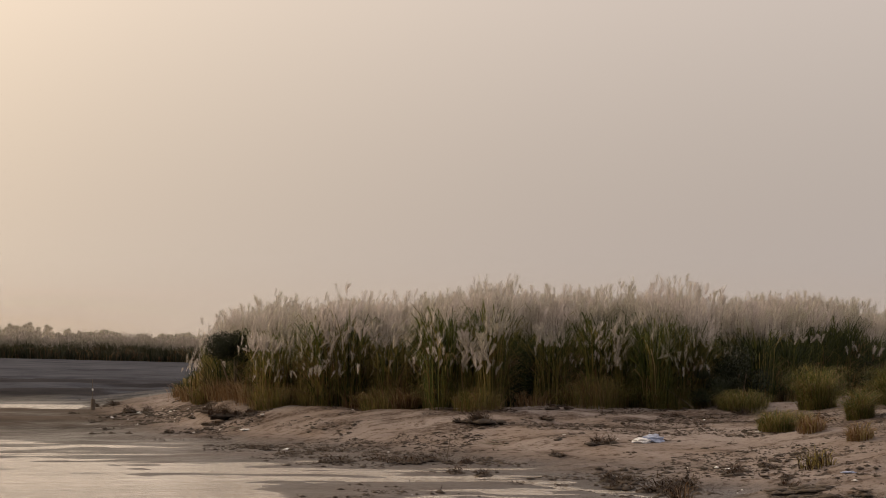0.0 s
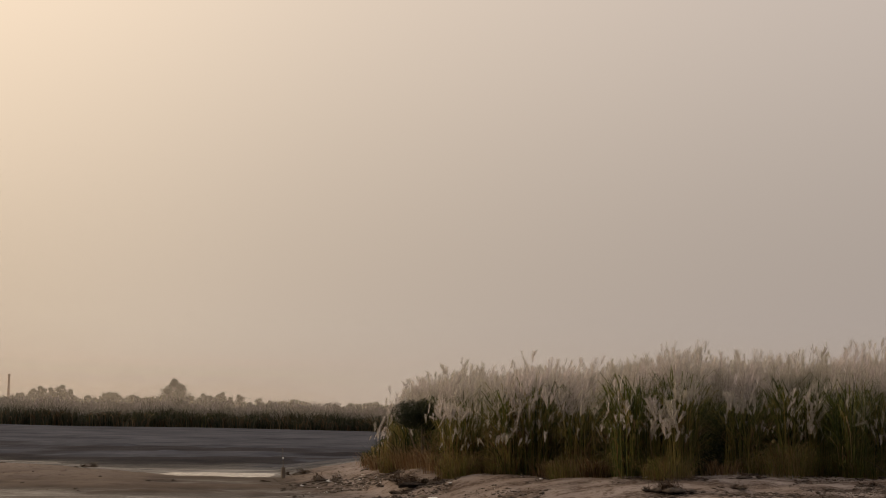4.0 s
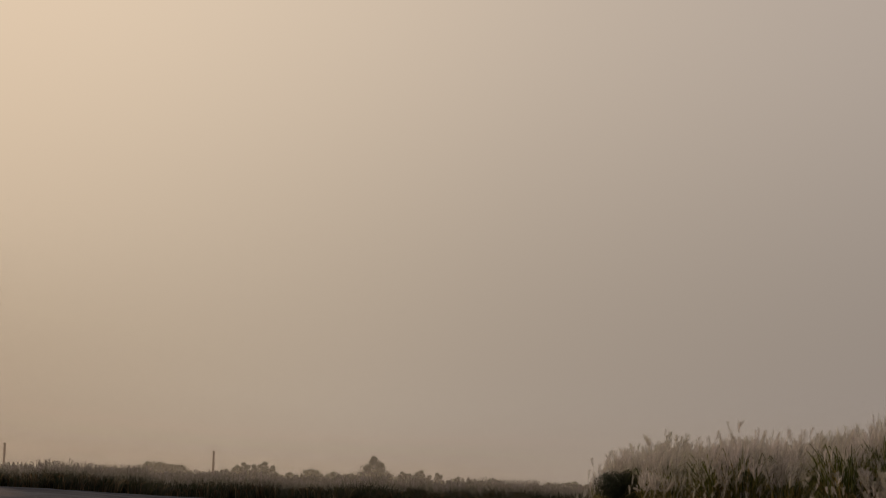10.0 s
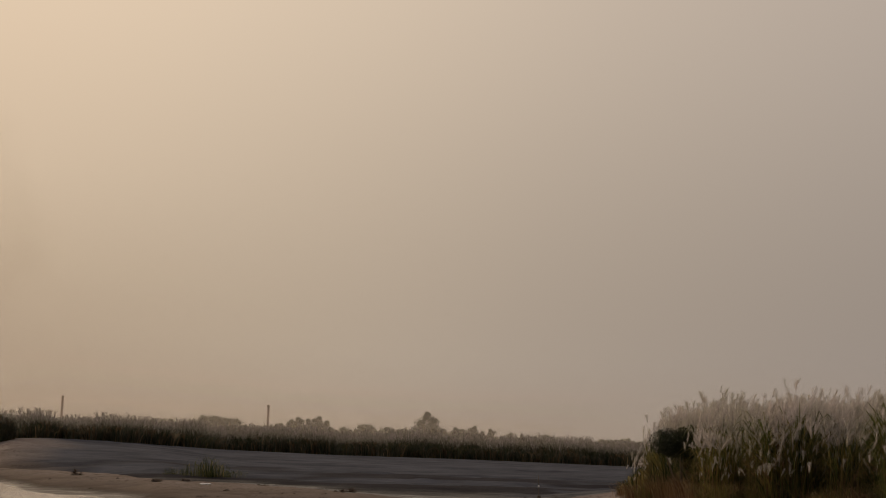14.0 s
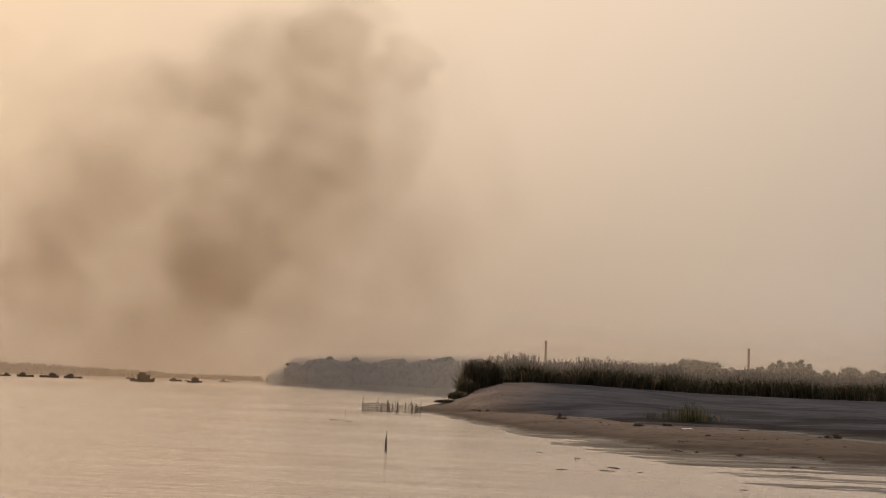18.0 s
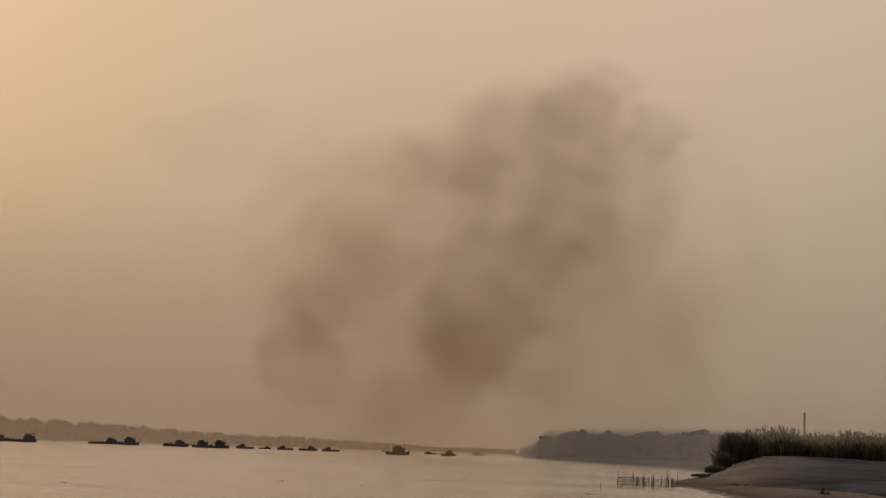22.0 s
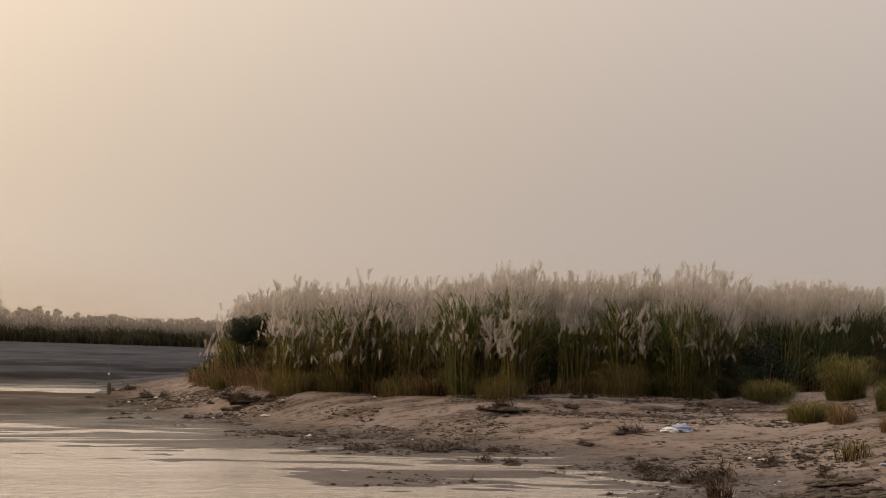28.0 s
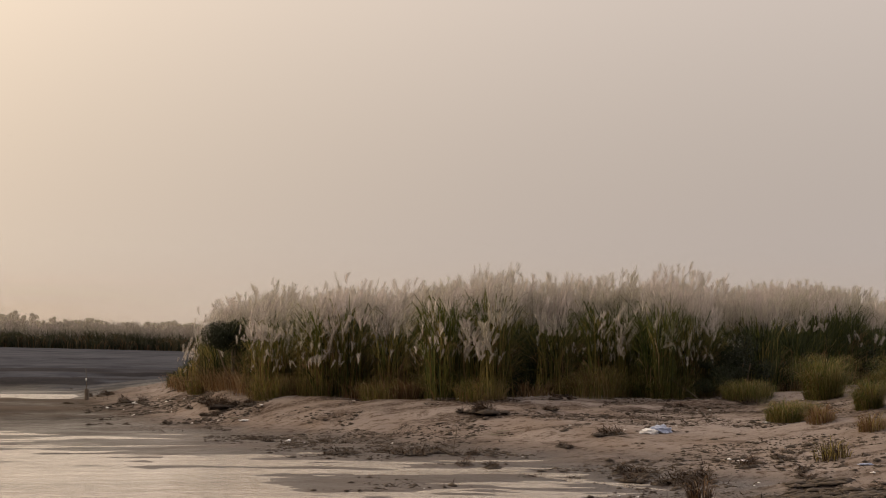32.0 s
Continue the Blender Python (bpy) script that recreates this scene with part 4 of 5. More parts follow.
# ---- boats at anchor ----
def box(bm, x, y, z, sx, sy, sz, bevel=0.0):
    made = bmesh.ops.create_cube(bm, size=1.0, matrix=Matrix.Translation((x, y, z)) @ Matrix.Diagonal((sx, sy, sz, 1)))
    if bevel:
        edges = {e for v in made["verts"] for e in v.link_edges}
        bmesh.ops.bevel(bm, geom=list(edges), offset=bevel, segments=1, affect="EDGES")


def make_boat(length, cabin_at, cabin_len, cabin_h, canopy, mast):
    """A river cargo boat along x: sheered hull, deck house, canopy, mast and rail."""
    b = thing("cargo_boat", pose(0, 0, 0), "", "boat", "boats at anchor")
    beam = max(2.6, length * 0.2)
    bm = bmesh.new()
    n = 14
    rings = []
    for i in range(n + 1):
        s = i / n
        x = (s - 0.5) * length
        full = math.sin(math.pi * min(1, max(0.02, s * 0.96 + 0.03))) ** 0.35
        sheer = 0.75 + 1.0 * max(0, s - 0.72) ** 1.3 * 3 + 0.5 * max(0, 0.12 - s) * 3
        w = beam / 2 * full
        rings.append([bm.verts.new(p) for p in ((x, -w, sheer), (x, -w * 0.8, -0.35), (x, 0, -0.5), (x, w * 0.8, -0.35), (x, w, sheer), (x, w * 0.9, sheer - 0.15), (x, -w * 0.9, sheer - 0.15))])
    for a, c in zip(rings, rings[1:]):
        for k in range(7):
            bm.faces.new((a[k], a[(k + 1) % 7], c[(k + 1) % 7], c[k]))
    bm.faces.new(rings[0])
    bm.faces.new(rings[-1][::-1])
    part("hull", bm, HULL, b)
    cx = cabin_at * length
    bm = bmesh.new()
    box(bm, cx, 0, 0.6 + cabin_h / 2, cabin_len, beam * 0.72, cabin_h, 0.06)
    cabin = part("deck_house", bm, CABIN, b)
    for k in range(3):
        for side in (-1, 1):
            bm = bmesh.new()
            box(bm, cx + (k - 1) * cabin_len * 0.3, side * (beam * 0.36 + 0.012), 0.7 + cabin_h * 0.62, cabin_len * 0.18, 0.03, cabin_h * 0.34)
            part("window", bm, DARK, cabin, "dark window opening")
    bm = bmesh.new()
    box(bm, cx, 0, 0.64 + cabin_h, cabin_len * 1.12, beam * 0.86, 0.09, 0.02)
    part("cabin_roof", bm, ROOF, b)
    bm = bmesh.new()
    box(bm, cx - cabin_len * 0.1, 0, 0.66 + cabin_h * 1.22, cabin_len * 0.5, beam * 0.5, cabin_h * 0.42, 0.08)
    part("wheelhouse", bm, CABIN, b)
    bm = bmesh.new()
    box(bm, cx - cabin_len * 0.05, 0, 0.72 + cabin_h * 1.44, cabin_len * 0.72, beam * 0.66, 0.08, 0.02)
    part("wheelhouse_roof", bm, ROOF, b)
    for i in (-1, 1):
        bm = bmesh.new()
        bmesh.ops.create_cone(bm, cap_ends=True, segments=6, radius1=0.05, radius2=0.04, depth=cabin_h * 0.42, matrix=Matrix.Translation((cx + cabin_len * 0.28, i * beam * 0.28, 0.68 + cabin_h * 1.22)))
        part("roof_post", bm, WOOD, b)
    if canopy:
        for i in (-1, 1):
            for j in (-1, 1):
                bm = bmesh.new()
                bmesh.ops.create_cone(bm, cap_ends=True, segments=6, radius1=0.05, radius2=0.05, depth=1.1, matrix=Matrix.Translation((cx + i * cabin_len * 0.4, j * beam * 0.3, 1.2 + cabin_h)))
                part("canopy_post", bm, WOOD, b)
        bm = bmesh.new()
        box(bm, cx, 0, 1.78 + cabin_h, cabin_len * 1.05, beam * 0.85, 0.10, 0.03)
        part("canopy", bm, ROOF, b, "flat sheet canopy")
    if mast:
        bm = bmesh.new()
        bmesh.ops.create_cone(bm, cap_ends=True, segments=6, radius1=0.07, radius2=0.04, depth=2.2, matrix=Matrix.Translation((cx + cabin_len * 0.45, 0, 1.5 + cabin_h)))
        part("mast", bm, WOOD, b)
    bm = bmesh.new()
    for i in range(7):
        box(bm, cx - cabin_len * 0.5 - 0.6 - i * length * 0.06, 0, 0.82 + 0.10 * (i % 3), length * 0.045, beam * 0.5, 0.35 + 0.15 * (i % 2), 0.05)
    part("deck_load", bm, CLOD, b, "low heap of cargo on deck")
    return b


def moor_boats():
    kinds = [make_boat(13, 0.24, 4.4, 1.45, False, False), make_boat(7.6, 0.04, 4.0, 1.55, False, True), make_boat(9.5, 0.17, 3.6, 1.2, False, False), make_boat(17, 0.34, 4.4, 1.6, True, True)]
    labels = ["long low cargo boat with a canopied deck house on the river", "squat dark launch with a stepped cabin and mast", "small low river boat with a plain cabin", "long barge with a tall wheelhouse at one end"]
    for k, l in zip(kinds, labels):
        k["label"] = l
    row = [(-45.6, 520, 1, 1.5), (-44.65, 560, 1, 1.15), (-42.62, 560, 0, 1.1), (-41.2, 580, 1, 1.0), (-40.5, 590, 1, 0.95), (-39.95, 560, 3, 0.85), (-36.95, 640, 0, 0.9), (-36.1, 620, 1, 1.0), (-34.5, 620, 2, 1.0), (-33.6, 600, 1, 0.95), (-33.0, 590, 1, 0.95), (-32.1, 650, 2, 0.75), (-31.4, 700, 2, 0.55), (-30.7, 660, 2, 0.7), (-29.9, 660, 2, 0.8), (-29.1, 650, 2, 0.75), (-26.75, 520, 1, 1.0), (-25.6, 760, 2, 0.6), (-24.95, 600, 1, 0.7), (-23.9, 900, 2, 0.7)]
    used = set()
    for k, (az, d, kind, s) in enumerate(row):
        p = polar(az, d, 0.0)
        turn = -radians(az) + (0.15 * math.sin(k * 2.1)) + (math.pi if kind == 2 and k % 2 else 0)
        m = Matrix.Translation(p) @ Matrix.Rotation(turn, 4, "Z")
        ob = kinds[kind] if kind not in used else copy_thing(kinds[kind], m)
        used.add(kind)
        ob.matrix_basis = m
        ob.scale = (s, s, s)


moor_boats()


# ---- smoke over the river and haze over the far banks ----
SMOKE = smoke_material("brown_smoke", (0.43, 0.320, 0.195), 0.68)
# tints of the translucent sheets that carry the distance haze
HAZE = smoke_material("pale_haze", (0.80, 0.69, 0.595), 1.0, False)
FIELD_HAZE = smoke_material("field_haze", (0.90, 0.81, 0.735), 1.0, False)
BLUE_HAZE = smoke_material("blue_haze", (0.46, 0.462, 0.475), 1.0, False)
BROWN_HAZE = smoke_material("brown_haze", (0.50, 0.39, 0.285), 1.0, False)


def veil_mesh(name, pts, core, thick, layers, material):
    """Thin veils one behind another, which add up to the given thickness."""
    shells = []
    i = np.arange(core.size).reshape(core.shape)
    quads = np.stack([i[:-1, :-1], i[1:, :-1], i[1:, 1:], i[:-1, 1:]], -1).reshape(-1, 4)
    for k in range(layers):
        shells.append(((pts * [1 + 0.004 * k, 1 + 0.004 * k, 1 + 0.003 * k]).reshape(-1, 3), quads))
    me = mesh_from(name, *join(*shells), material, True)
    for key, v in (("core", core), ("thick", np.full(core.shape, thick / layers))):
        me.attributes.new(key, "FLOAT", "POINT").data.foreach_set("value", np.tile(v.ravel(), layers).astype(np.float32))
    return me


def puff(name, az, el, d, ra, re, thick, parent, material, k):
    """A billow: a domed soft-rimmed sheet, ra by re degrees, bulging towards the shore."""
    n = 24
    g = np.linspace(-1, 1, n)
    U, V = np.meshgrid(g, g, indexing="ij")
    rr = np.sqrt(U * U + V * V)
    ragged = rr * (1 + 1.1 * fbm(U * 1.8 + 3.1 * k, V * 1.8 + k, 3, k)) + 0.25 * fbm(U * 3.5 + k, V * 3.5 + 2.3 * k, 2, k + 3)
    core = np.clip(1 - ragged, 0, 1) * np.clip((1 - rr) * 4, 0, 1)
    core = core * core * (3 - 2 * core)
    depth = d - 0.35 * d * math.radians(ra) * np.clip(1 - rr * rr, 0, 1) + 3.0 * fbm(U * 2 + k, V * 2, 3, k)
    a, e = np.radians(az + U * ra), np.radians(el + V * re)
    pts = np.stack([np.sin(a) * depth, np.cos(a) * depth, 1.6 + np.tan(e) * depth], -1)
    return child(name, veil_mesh(name, pts, core, thick, int(math.ceil(thick / 0.3)), material), parent, kind="stuff")


plume = thing("smoke_plume", pose(0, 0, 0), "drifting brown smoke rising over the river", "smoke")
# heading, elevation, reach across and up in degrees, thickness
PUFFS = [(-24.2, 4.5, 3.0, 3.0, 0.95), (-24.4, 3.4, 2.4, 2.2, 0.40), (-22.7, 6.9, 3.6, 3.0, 0.70), (-21.0, 7.9, 3.4, 3.2, 0.50), (-22.4, 10.4, 4.6, 4.0, 0.48), (-20.4, 11.6, 3.6, 3.0, 0.42), (-17.9, 11.4, 1.7, 1.5, 0.34), (-18.6, 8.8, 3.0, 4.0, 0.32), (-25.2, 10.2, 2.8, 2.0, 0.40), (-27.2, 8.2, 5.0, 3.8, 0.29), (-29.6, 6.4, 3.4, 3.2, 0.17), (-30.2, 2.8, 2.3, 2.7, 0.80), (-30.4, 4.6, 2.6, 2.4, 0.26), (-27.0, 3.6, 5.8, 5.0, 0.36), (-19.6, 4.2, 6.0, 5.0, 0.27), (-22.6, 3.4, 3.6, 3.0, 0.36), (-24.0, 6.8, 11.0, 9.0, 0.38), (-25.5, 0.9, 9.0, 3.2, 0.30), (-16.8, 7.0, 5.0, 7.0, 0.15)]
PUFFS += [(-20.2, 7.9, 1.9, 1.7, 0.34), (-21.2, 9.4, 1.9, 1.8, 0.26), (-23.8, 9.6, 2.0, 1.7, 0.26), (-20.6, 12.2, 2.1, 1.7, 0.30), (-26.6, 10.2, 2.1, 1.7, 0.20), (-28.6, 7.6, 2.2, 1.9, 0.24), (-33.6, 10.6, 3.4, 2.0, 0.12)]
for k, (az, el, ra, re, th) in enumerate(PUFFS):
    puff("billow", az, el, 430 + 6 * k, ra, re, th, plume, SMOKE, k)


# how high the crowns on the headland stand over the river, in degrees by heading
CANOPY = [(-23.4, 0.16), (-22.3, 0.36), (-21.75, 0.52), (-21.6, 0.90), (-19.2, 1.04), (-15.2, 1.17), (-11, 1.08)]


def haze_sheet(name, label, a0, a1, d, top, thick, material, ease=6, ashore=False):
    """Distance haze added as shallow translucent sheets over water and land, thinning out upwards."""
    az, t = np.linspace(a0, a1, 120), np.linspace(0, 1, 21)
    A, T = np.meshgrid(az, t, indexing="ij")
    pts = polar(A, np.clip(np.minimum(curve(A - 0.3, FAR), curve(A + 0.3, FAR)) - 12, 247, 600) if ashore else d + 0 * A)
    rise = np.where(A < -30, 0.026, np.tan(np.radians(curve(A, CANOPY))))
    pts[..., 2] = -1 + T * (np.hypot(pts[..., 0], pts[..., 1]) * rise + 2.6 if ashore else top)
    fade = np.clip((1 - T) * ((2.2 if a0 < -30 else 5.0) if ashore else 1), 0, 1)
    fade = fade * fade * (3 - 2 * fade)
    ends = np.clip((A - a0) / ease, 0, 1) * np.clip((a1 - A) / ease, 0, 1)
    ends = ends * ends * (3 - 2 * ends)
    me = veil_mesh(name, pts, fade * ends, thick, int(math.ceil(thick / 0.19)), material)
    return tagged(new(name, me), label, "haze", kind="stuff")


haze_sheet("haze_sheet", "thin pale smoke haze low over fields and trees", -16.6, 45, 242, 20, 0.50, FIELD_HAZE, 4)
haze_sheet("haze_sheet", "pale smoke haze veiling the far wooded bank", -75, 8, 800, 40, 0.46, HAZE)
haze_sheet("haze_sheet", "thin blue-grey haze by the wooded headland", -22.5, -11, 262, 12, 1.15, BLUE_HAZE, 0.3, True)
haze_sheet("haze_sheet", "thin brown haze before the near wooded point", -64, -44.2, 430, 12, 0.45, BROWN_HAZE, 0.6, True)
haze_sheet("smoke_haze", "brown smoke haze lying thick over the river", -95, 2, 930, 172, 0.50, BROWN_HAZE, 24)


# ---- low tufts and bushes at the edge of the stand ----
TUFTS = [(29.45, 33.8, 0.95, 0.34, 300), (30.9, 31.2, 0.62, 0.22, 180), (31.4, 33.8, 0.55, 0.3, 180), (32.1, 33.4, 0.85, 0.36, 260), (32.9, 33.2, 0.68, 0.36, 220), (33.4, 30.9, 0.42, 0.55, 240), (34.4, 31.0, 0.5, 0.55, 240), (28.15, 30.8, 0.42, 0.34, 220), (28.75, 31.3, 0.34, 0.26, 140), (26.9, 35.6, 0.5, 0.5, 240), (24.2, 36.2, 0.7, 0.55, 260), (22.9, 36.4, 0.7, 0.5, 240)]
for k, (a, d, h, rad, n) in enumerate(TUFTS):
    build_tussock("grass_tuft", "olive-green grass tuft with dry stems on sandy bank", a, d, h, rad * 1.05, n * 8, ((OLIVE, 0.32), (DRY, 0.15), (GREEN, 0.53)), 50 + k, 0.006, 0.9)
build_tussock("dead_grass_tuft", "low brown dead grass tuft on the bank", 29.28, 29.8, 0.40, 0.24, 420, ((DRY, 0.8), (OLIVE, 0.2)), 70, 0.010)
build_tussock("dead_grass_tuft", "small brown dead grass tuft below green ones", 30.94, 27.8, 0.36, 0.22, 380, ((DRY, 0.7), (OLIVE, 0.3)), 74, 0.009)
build_tussock("scrub_tuft", "sparse dry grey-green bush on open sand", 29.55, 23.9, 0.34, 0.26, 190, ((OLIVE, 0.5), (DRIFT, 0.6)), 71, 0.010)
build_tussock("scrub_tuft", "dry brown bush of thin twigs at the waterline", 25.0, 19.9, 0.34, 0.16, 140, ((DRIFT, 1.0), (DRY, 0.3)), 72, 0.009)
for k, (a, h, rad, n) in enumerate([(-7.5, 1.15, 0.55, 420), (-7.15, 0.80, 0.6, 360), (-8.0, 0.85, 0.6, 300), (-8.6, 0.5, 0.7, 240), (-6.6, 0.45, 0.7, 240)]):
    build_tussock("scrub_tuft", "thin upright green scrub on the dark dune foot", a, 80.0 + 0.3 * k, h, rad, n, ((DEEP, 0.45), (GREEN, 0.2), (OLIVE, 0.1)), 73 + 40 * k, 0.009, 0.55)
# rounded olive tufts along the foot of the stand
for k, (a, h, rad) in enumerate([(8.0, 0.5, 0.4), (10.3, 0.62, 0.5), (11.9, 0.55, 0.45), (14.2, 0.6, 0.5), (16.4, 0.7, 0.45), (17.6, 0.62, 0.5), (21.0, 0.66, 0.5), (21.8, 0.78, 0.6), (22.5, 0.6, 0.45), (24.6, 0.7, 0.55), (25.3, 0.6, 0.45)]):
    build_tussock("foot_tuft", "rounded olive grass tuft at the foot of the thicket", a, float(stand_front(a)) - 0.9, h, rad, 1200, ((OLIVE, 0.32), (DRY, 0.36), (GREEN, 0.32)), 110 + k, 0.006, 0.9)


def build_bush(name, label, az, d, centre_z, radius, n, size, seed, squash=0.9, mat=SHRUB_AND_SHADE):
    r = np.random.default_rng(seed)
    t = thing(name, Matrix.Translation(spot(az, d)), label, "bush")
    bits = []
    for k in range(9):
        off = r.normal(0, radius * 0.45, 3)
        bits.append(leaf_cloud(np.array([0, 0, centre_z]) + off * [1, 1, 0.7 * min(1.0, squash / 0.6)], radius * r.uniform(0.4, 0.62), n // 9, size, r, squash))
    child("foliage", mesh_from("foliage", *join(*bits), mat), t, kind="stuff")
    for k in range(4):
        bm = bmesh.new()
        top = Vector((r.normal(0, radius * 0.4), r.normal(0, radius * 0.4), centre_z))
        root = Vector((r.normal(0, 0.05), r.normal(0, 0.05), -0.1))
        way = top - root
        bmesh.ops.create_cone(bm, cap_ends=True, segments=6, radius1=0.03, radius2=0.012, depth=way.length, matrix=Matrix.Translation((top + root) / 2) @ way.to_track_quat("Z", "Y").to_matrix().to_4x4())
        part("stem", bm, BARK, t)
    return t


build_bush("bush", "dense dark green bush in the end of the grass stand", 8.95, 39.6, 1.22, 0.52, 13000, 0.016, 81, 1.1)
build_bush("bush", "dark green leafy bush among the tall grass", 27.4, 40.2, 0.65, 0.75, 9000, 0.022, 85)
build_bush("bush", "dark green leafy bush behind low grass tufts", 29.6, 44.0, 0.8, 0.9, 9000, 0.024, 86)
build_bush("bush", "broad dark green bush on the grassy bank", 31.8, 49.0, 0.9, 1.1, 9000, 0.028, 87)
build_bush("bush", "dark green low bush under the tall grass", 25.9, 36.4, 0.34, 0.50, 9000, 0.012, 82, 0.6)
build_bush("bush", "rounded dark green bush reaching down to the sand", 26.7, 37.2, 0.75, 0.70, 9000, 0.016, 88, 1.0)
# near-black leaf masses added to darken the hollows between the grass stools
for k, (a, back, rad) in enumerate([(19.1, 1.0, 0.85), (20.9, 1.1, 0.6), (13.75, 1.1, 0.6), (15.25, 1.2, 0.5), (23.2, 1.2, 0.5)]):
    build_bush("bush", "near-black leaf mass added as shade in a gap of the tall grass", a, float(stand_front(a)) + back, 0.75, rad, 5000, 0.020, 120 + k, 1.2)
for k, (a, d, h, rad) in enumerate([(-15.2, 109.0, 2.2, 0.45), (-14.95, 110.5, 1.9, 0.8), (-15.40, 107.0, 1.1, 0.5), (-15.65, 105.5, 0.5, 0.7), (-14.6, 111.5, 1.9, 0.9), (-16.0, 104.0, 0.22, 0.9)]):
    build_tussock("reed_tuft", "dark brown reed clump closing the belt above the spit", a, d, h, rad, 2200, ((REED, 0.78), (DRY, 0.17), (REED_PLUME, 0.05)), 83 + k, 0.022, 0.36)


# ---- driftweed, sticks and litter on the sand ----
def weed_mat(az, d, length, height, seed, label="dark dry driftweed mat lying on the sand"):
    """A heap of tangled dead stalks along the shore."""
    r = np.random.default_rng(seed)
    t = thing("driftweed_mat", Matrix.Translation(spot(az, d)) @ Matrix.Rotation(-radians(az) + r.normal(0, 0.12), 4, "Z"), label, "driftweed", "driftweed on the sand")
    n = int(200 + 420 * length)
    # several small heaps of unlike size, strung out along the line
    knots = int(2 + 3 * length)
    kx, ky, kw = r.uniform(-0.5, 0.5, knots), r.normal(0, 0.16 + 0.08 * length, knots), r.uniform(0.3, 1.0, knots)
    pick = r.choice(knots, n, p=kw / kw.sum())
    s = kx[pick] + r.normal(0, 0.10, n) * kw[pick]
    y = ky[pick] + r.normal(0, 0.12, n) * kw[pick]
    base = np.stack([s * length, y, np.abs(r.normal(0, 0.35, n)) * height * kw[pick] - 0.02], -1)
    v, f = tri_blades(base, np.abs(r.normal(0.03, 0.20, n)) * height + 0.012, r.uniform(0.007, 0.018, n), r.uniform(0.4, 4.0, n), r.uniform(0, 6.28, n), 0.4)
    child("stalk_tangle", mesh_from("stalk_tangle", v, f, DRIFT), t, kind="stuff")
    m = int(40 + 130 * length)
    bits = [lump(np.array([(kx[j] + r.normal(0, 0.09) * kw[j]) * length, ky[j] + r.normal(0, 0.10) * kw[j], 0.0]), r.uniform(0.012, 0.04) + 0.36 * height * kw[j] * r.random(), r) for j in r.choice(knots, m, p=kw / kw.sum())]
    child("mud_lump_mass", mesh_from("mud_lump_mass", *join(*bits), CLOD), t, kind="stuff")
    return t


def lump(c, size, r):
    """A small uneven clod, half sunk."""
    v = np.array([[1, 0, 0], [0.3, 0.9, 0], [-0.8, 0.6, 0], [-0.9, -0.5, 0], [0.2, -1, 0], [0.1, 0.1, 0.75], [0, 0, -0.6]])
    v = v * r.uniform(0.6, 1.3, (7, 3)) * size * [1.5, 1.1, 0.7]
    a = r.uniform(0, 6.28)
    v = v @ np.array([[math.cos(a), -math.sin(a), 0], [math.sin(a), math.cos(a), 0], [0, 0, 1]]) + c
    f = [(i, (i + 1) % 5, 5) for i in range(5)] + [((i + 1) % 5, i, 6) for i in range(5)]
    return v, np.array(f)


WRACK = [(8.9, 37.3, 1.0, 0.28), (8.65, 37.4, 0.55, 0.40), (9.5, 37.0, 0.6, 0.20), (8.32, 38.6, 0.6, 0.22), (10.65, 31.1, 1.0, 0.10), (12.5, 30.2, 0.6, 0.09), (11.06, 29.7, 0.7, 0.08), (9.78, 31.1, 1.4, 0.09), (13.9, 27.3, 1.9, 0.17), (5.8, 45.6, 0.8, 0.24), (4.7, 51.0, 1.0, 0.28), (3.7, 47.9, 0.9, 0.10), (7.6, 39.0, 0.4, 0.10), (6.8, 36.8, 0.5, 0.09), (7.28, 50.4, 0.6, 0.14), (5.1, 36.6, 0.35, 0.07), (8.2, 37.0, 0.7, 0.14)]
WRACK += [(17.2, 32.5, 1.0, 0.32), (15.8, 28.0, 0.45, 0.14), (17.0, 27.5, 0.45, 0.14), (17.4, 24.7, 0.6, 0.17), (19.8, 22.9, 1.0, 0.10), (20.2, 28.2, 0.6, 0.10), (22.1, 29.0, 0.7, 0.20), (22.6, 23.7, 0.35, 0.24), (23.2, 23.5, 0.35, 0.15), (23.9, 22.4, 1.1, 0.24), (25.0, 22.9, 0.4, 0.26)]
WRACK2 = [(27.0, 23.7, 0.55, 0.18), (28.3, 24.7, 0.45, 0.10), (28.5, 22.4, 0.3, 0.10), (20.5, 35.1, 0.45, 0.14), (20.0, 33.1, 0.4, 0.12), (24.6, 34.0, 0.6, 0.14), (28.7, 23.0, 0.3, 0.08), (28.2, 25.8, 0.35, 0.06), (31.3, 23.1, 0.35, 0.05), (32.8, 22.8, 0.25, 0.08), (26.4, 34.8, 0.8, 0.2), (24.3, 22.0, 0.8, 0.16)]
WRACK2 += [(-9.1, 60.4, 0.6, 0.12), (-8.3, 62.0, 0.45, 0.16), (-7.44, 47.1, 0.6, 0.08), (-6.1, 42.3, 0.6, 0.10), (-5.65, 57.0, 0.6, 0.10), (-2.48, 60.4, 0.9, 0.22), (-11.97, 68.0, 0.5, 0.36), (-15.1, 94.0, 1.1, 0.18), (-14.7, 92.5, 0.7, 0.18), (-3.6, 37.1, 0.4, 0.06)]
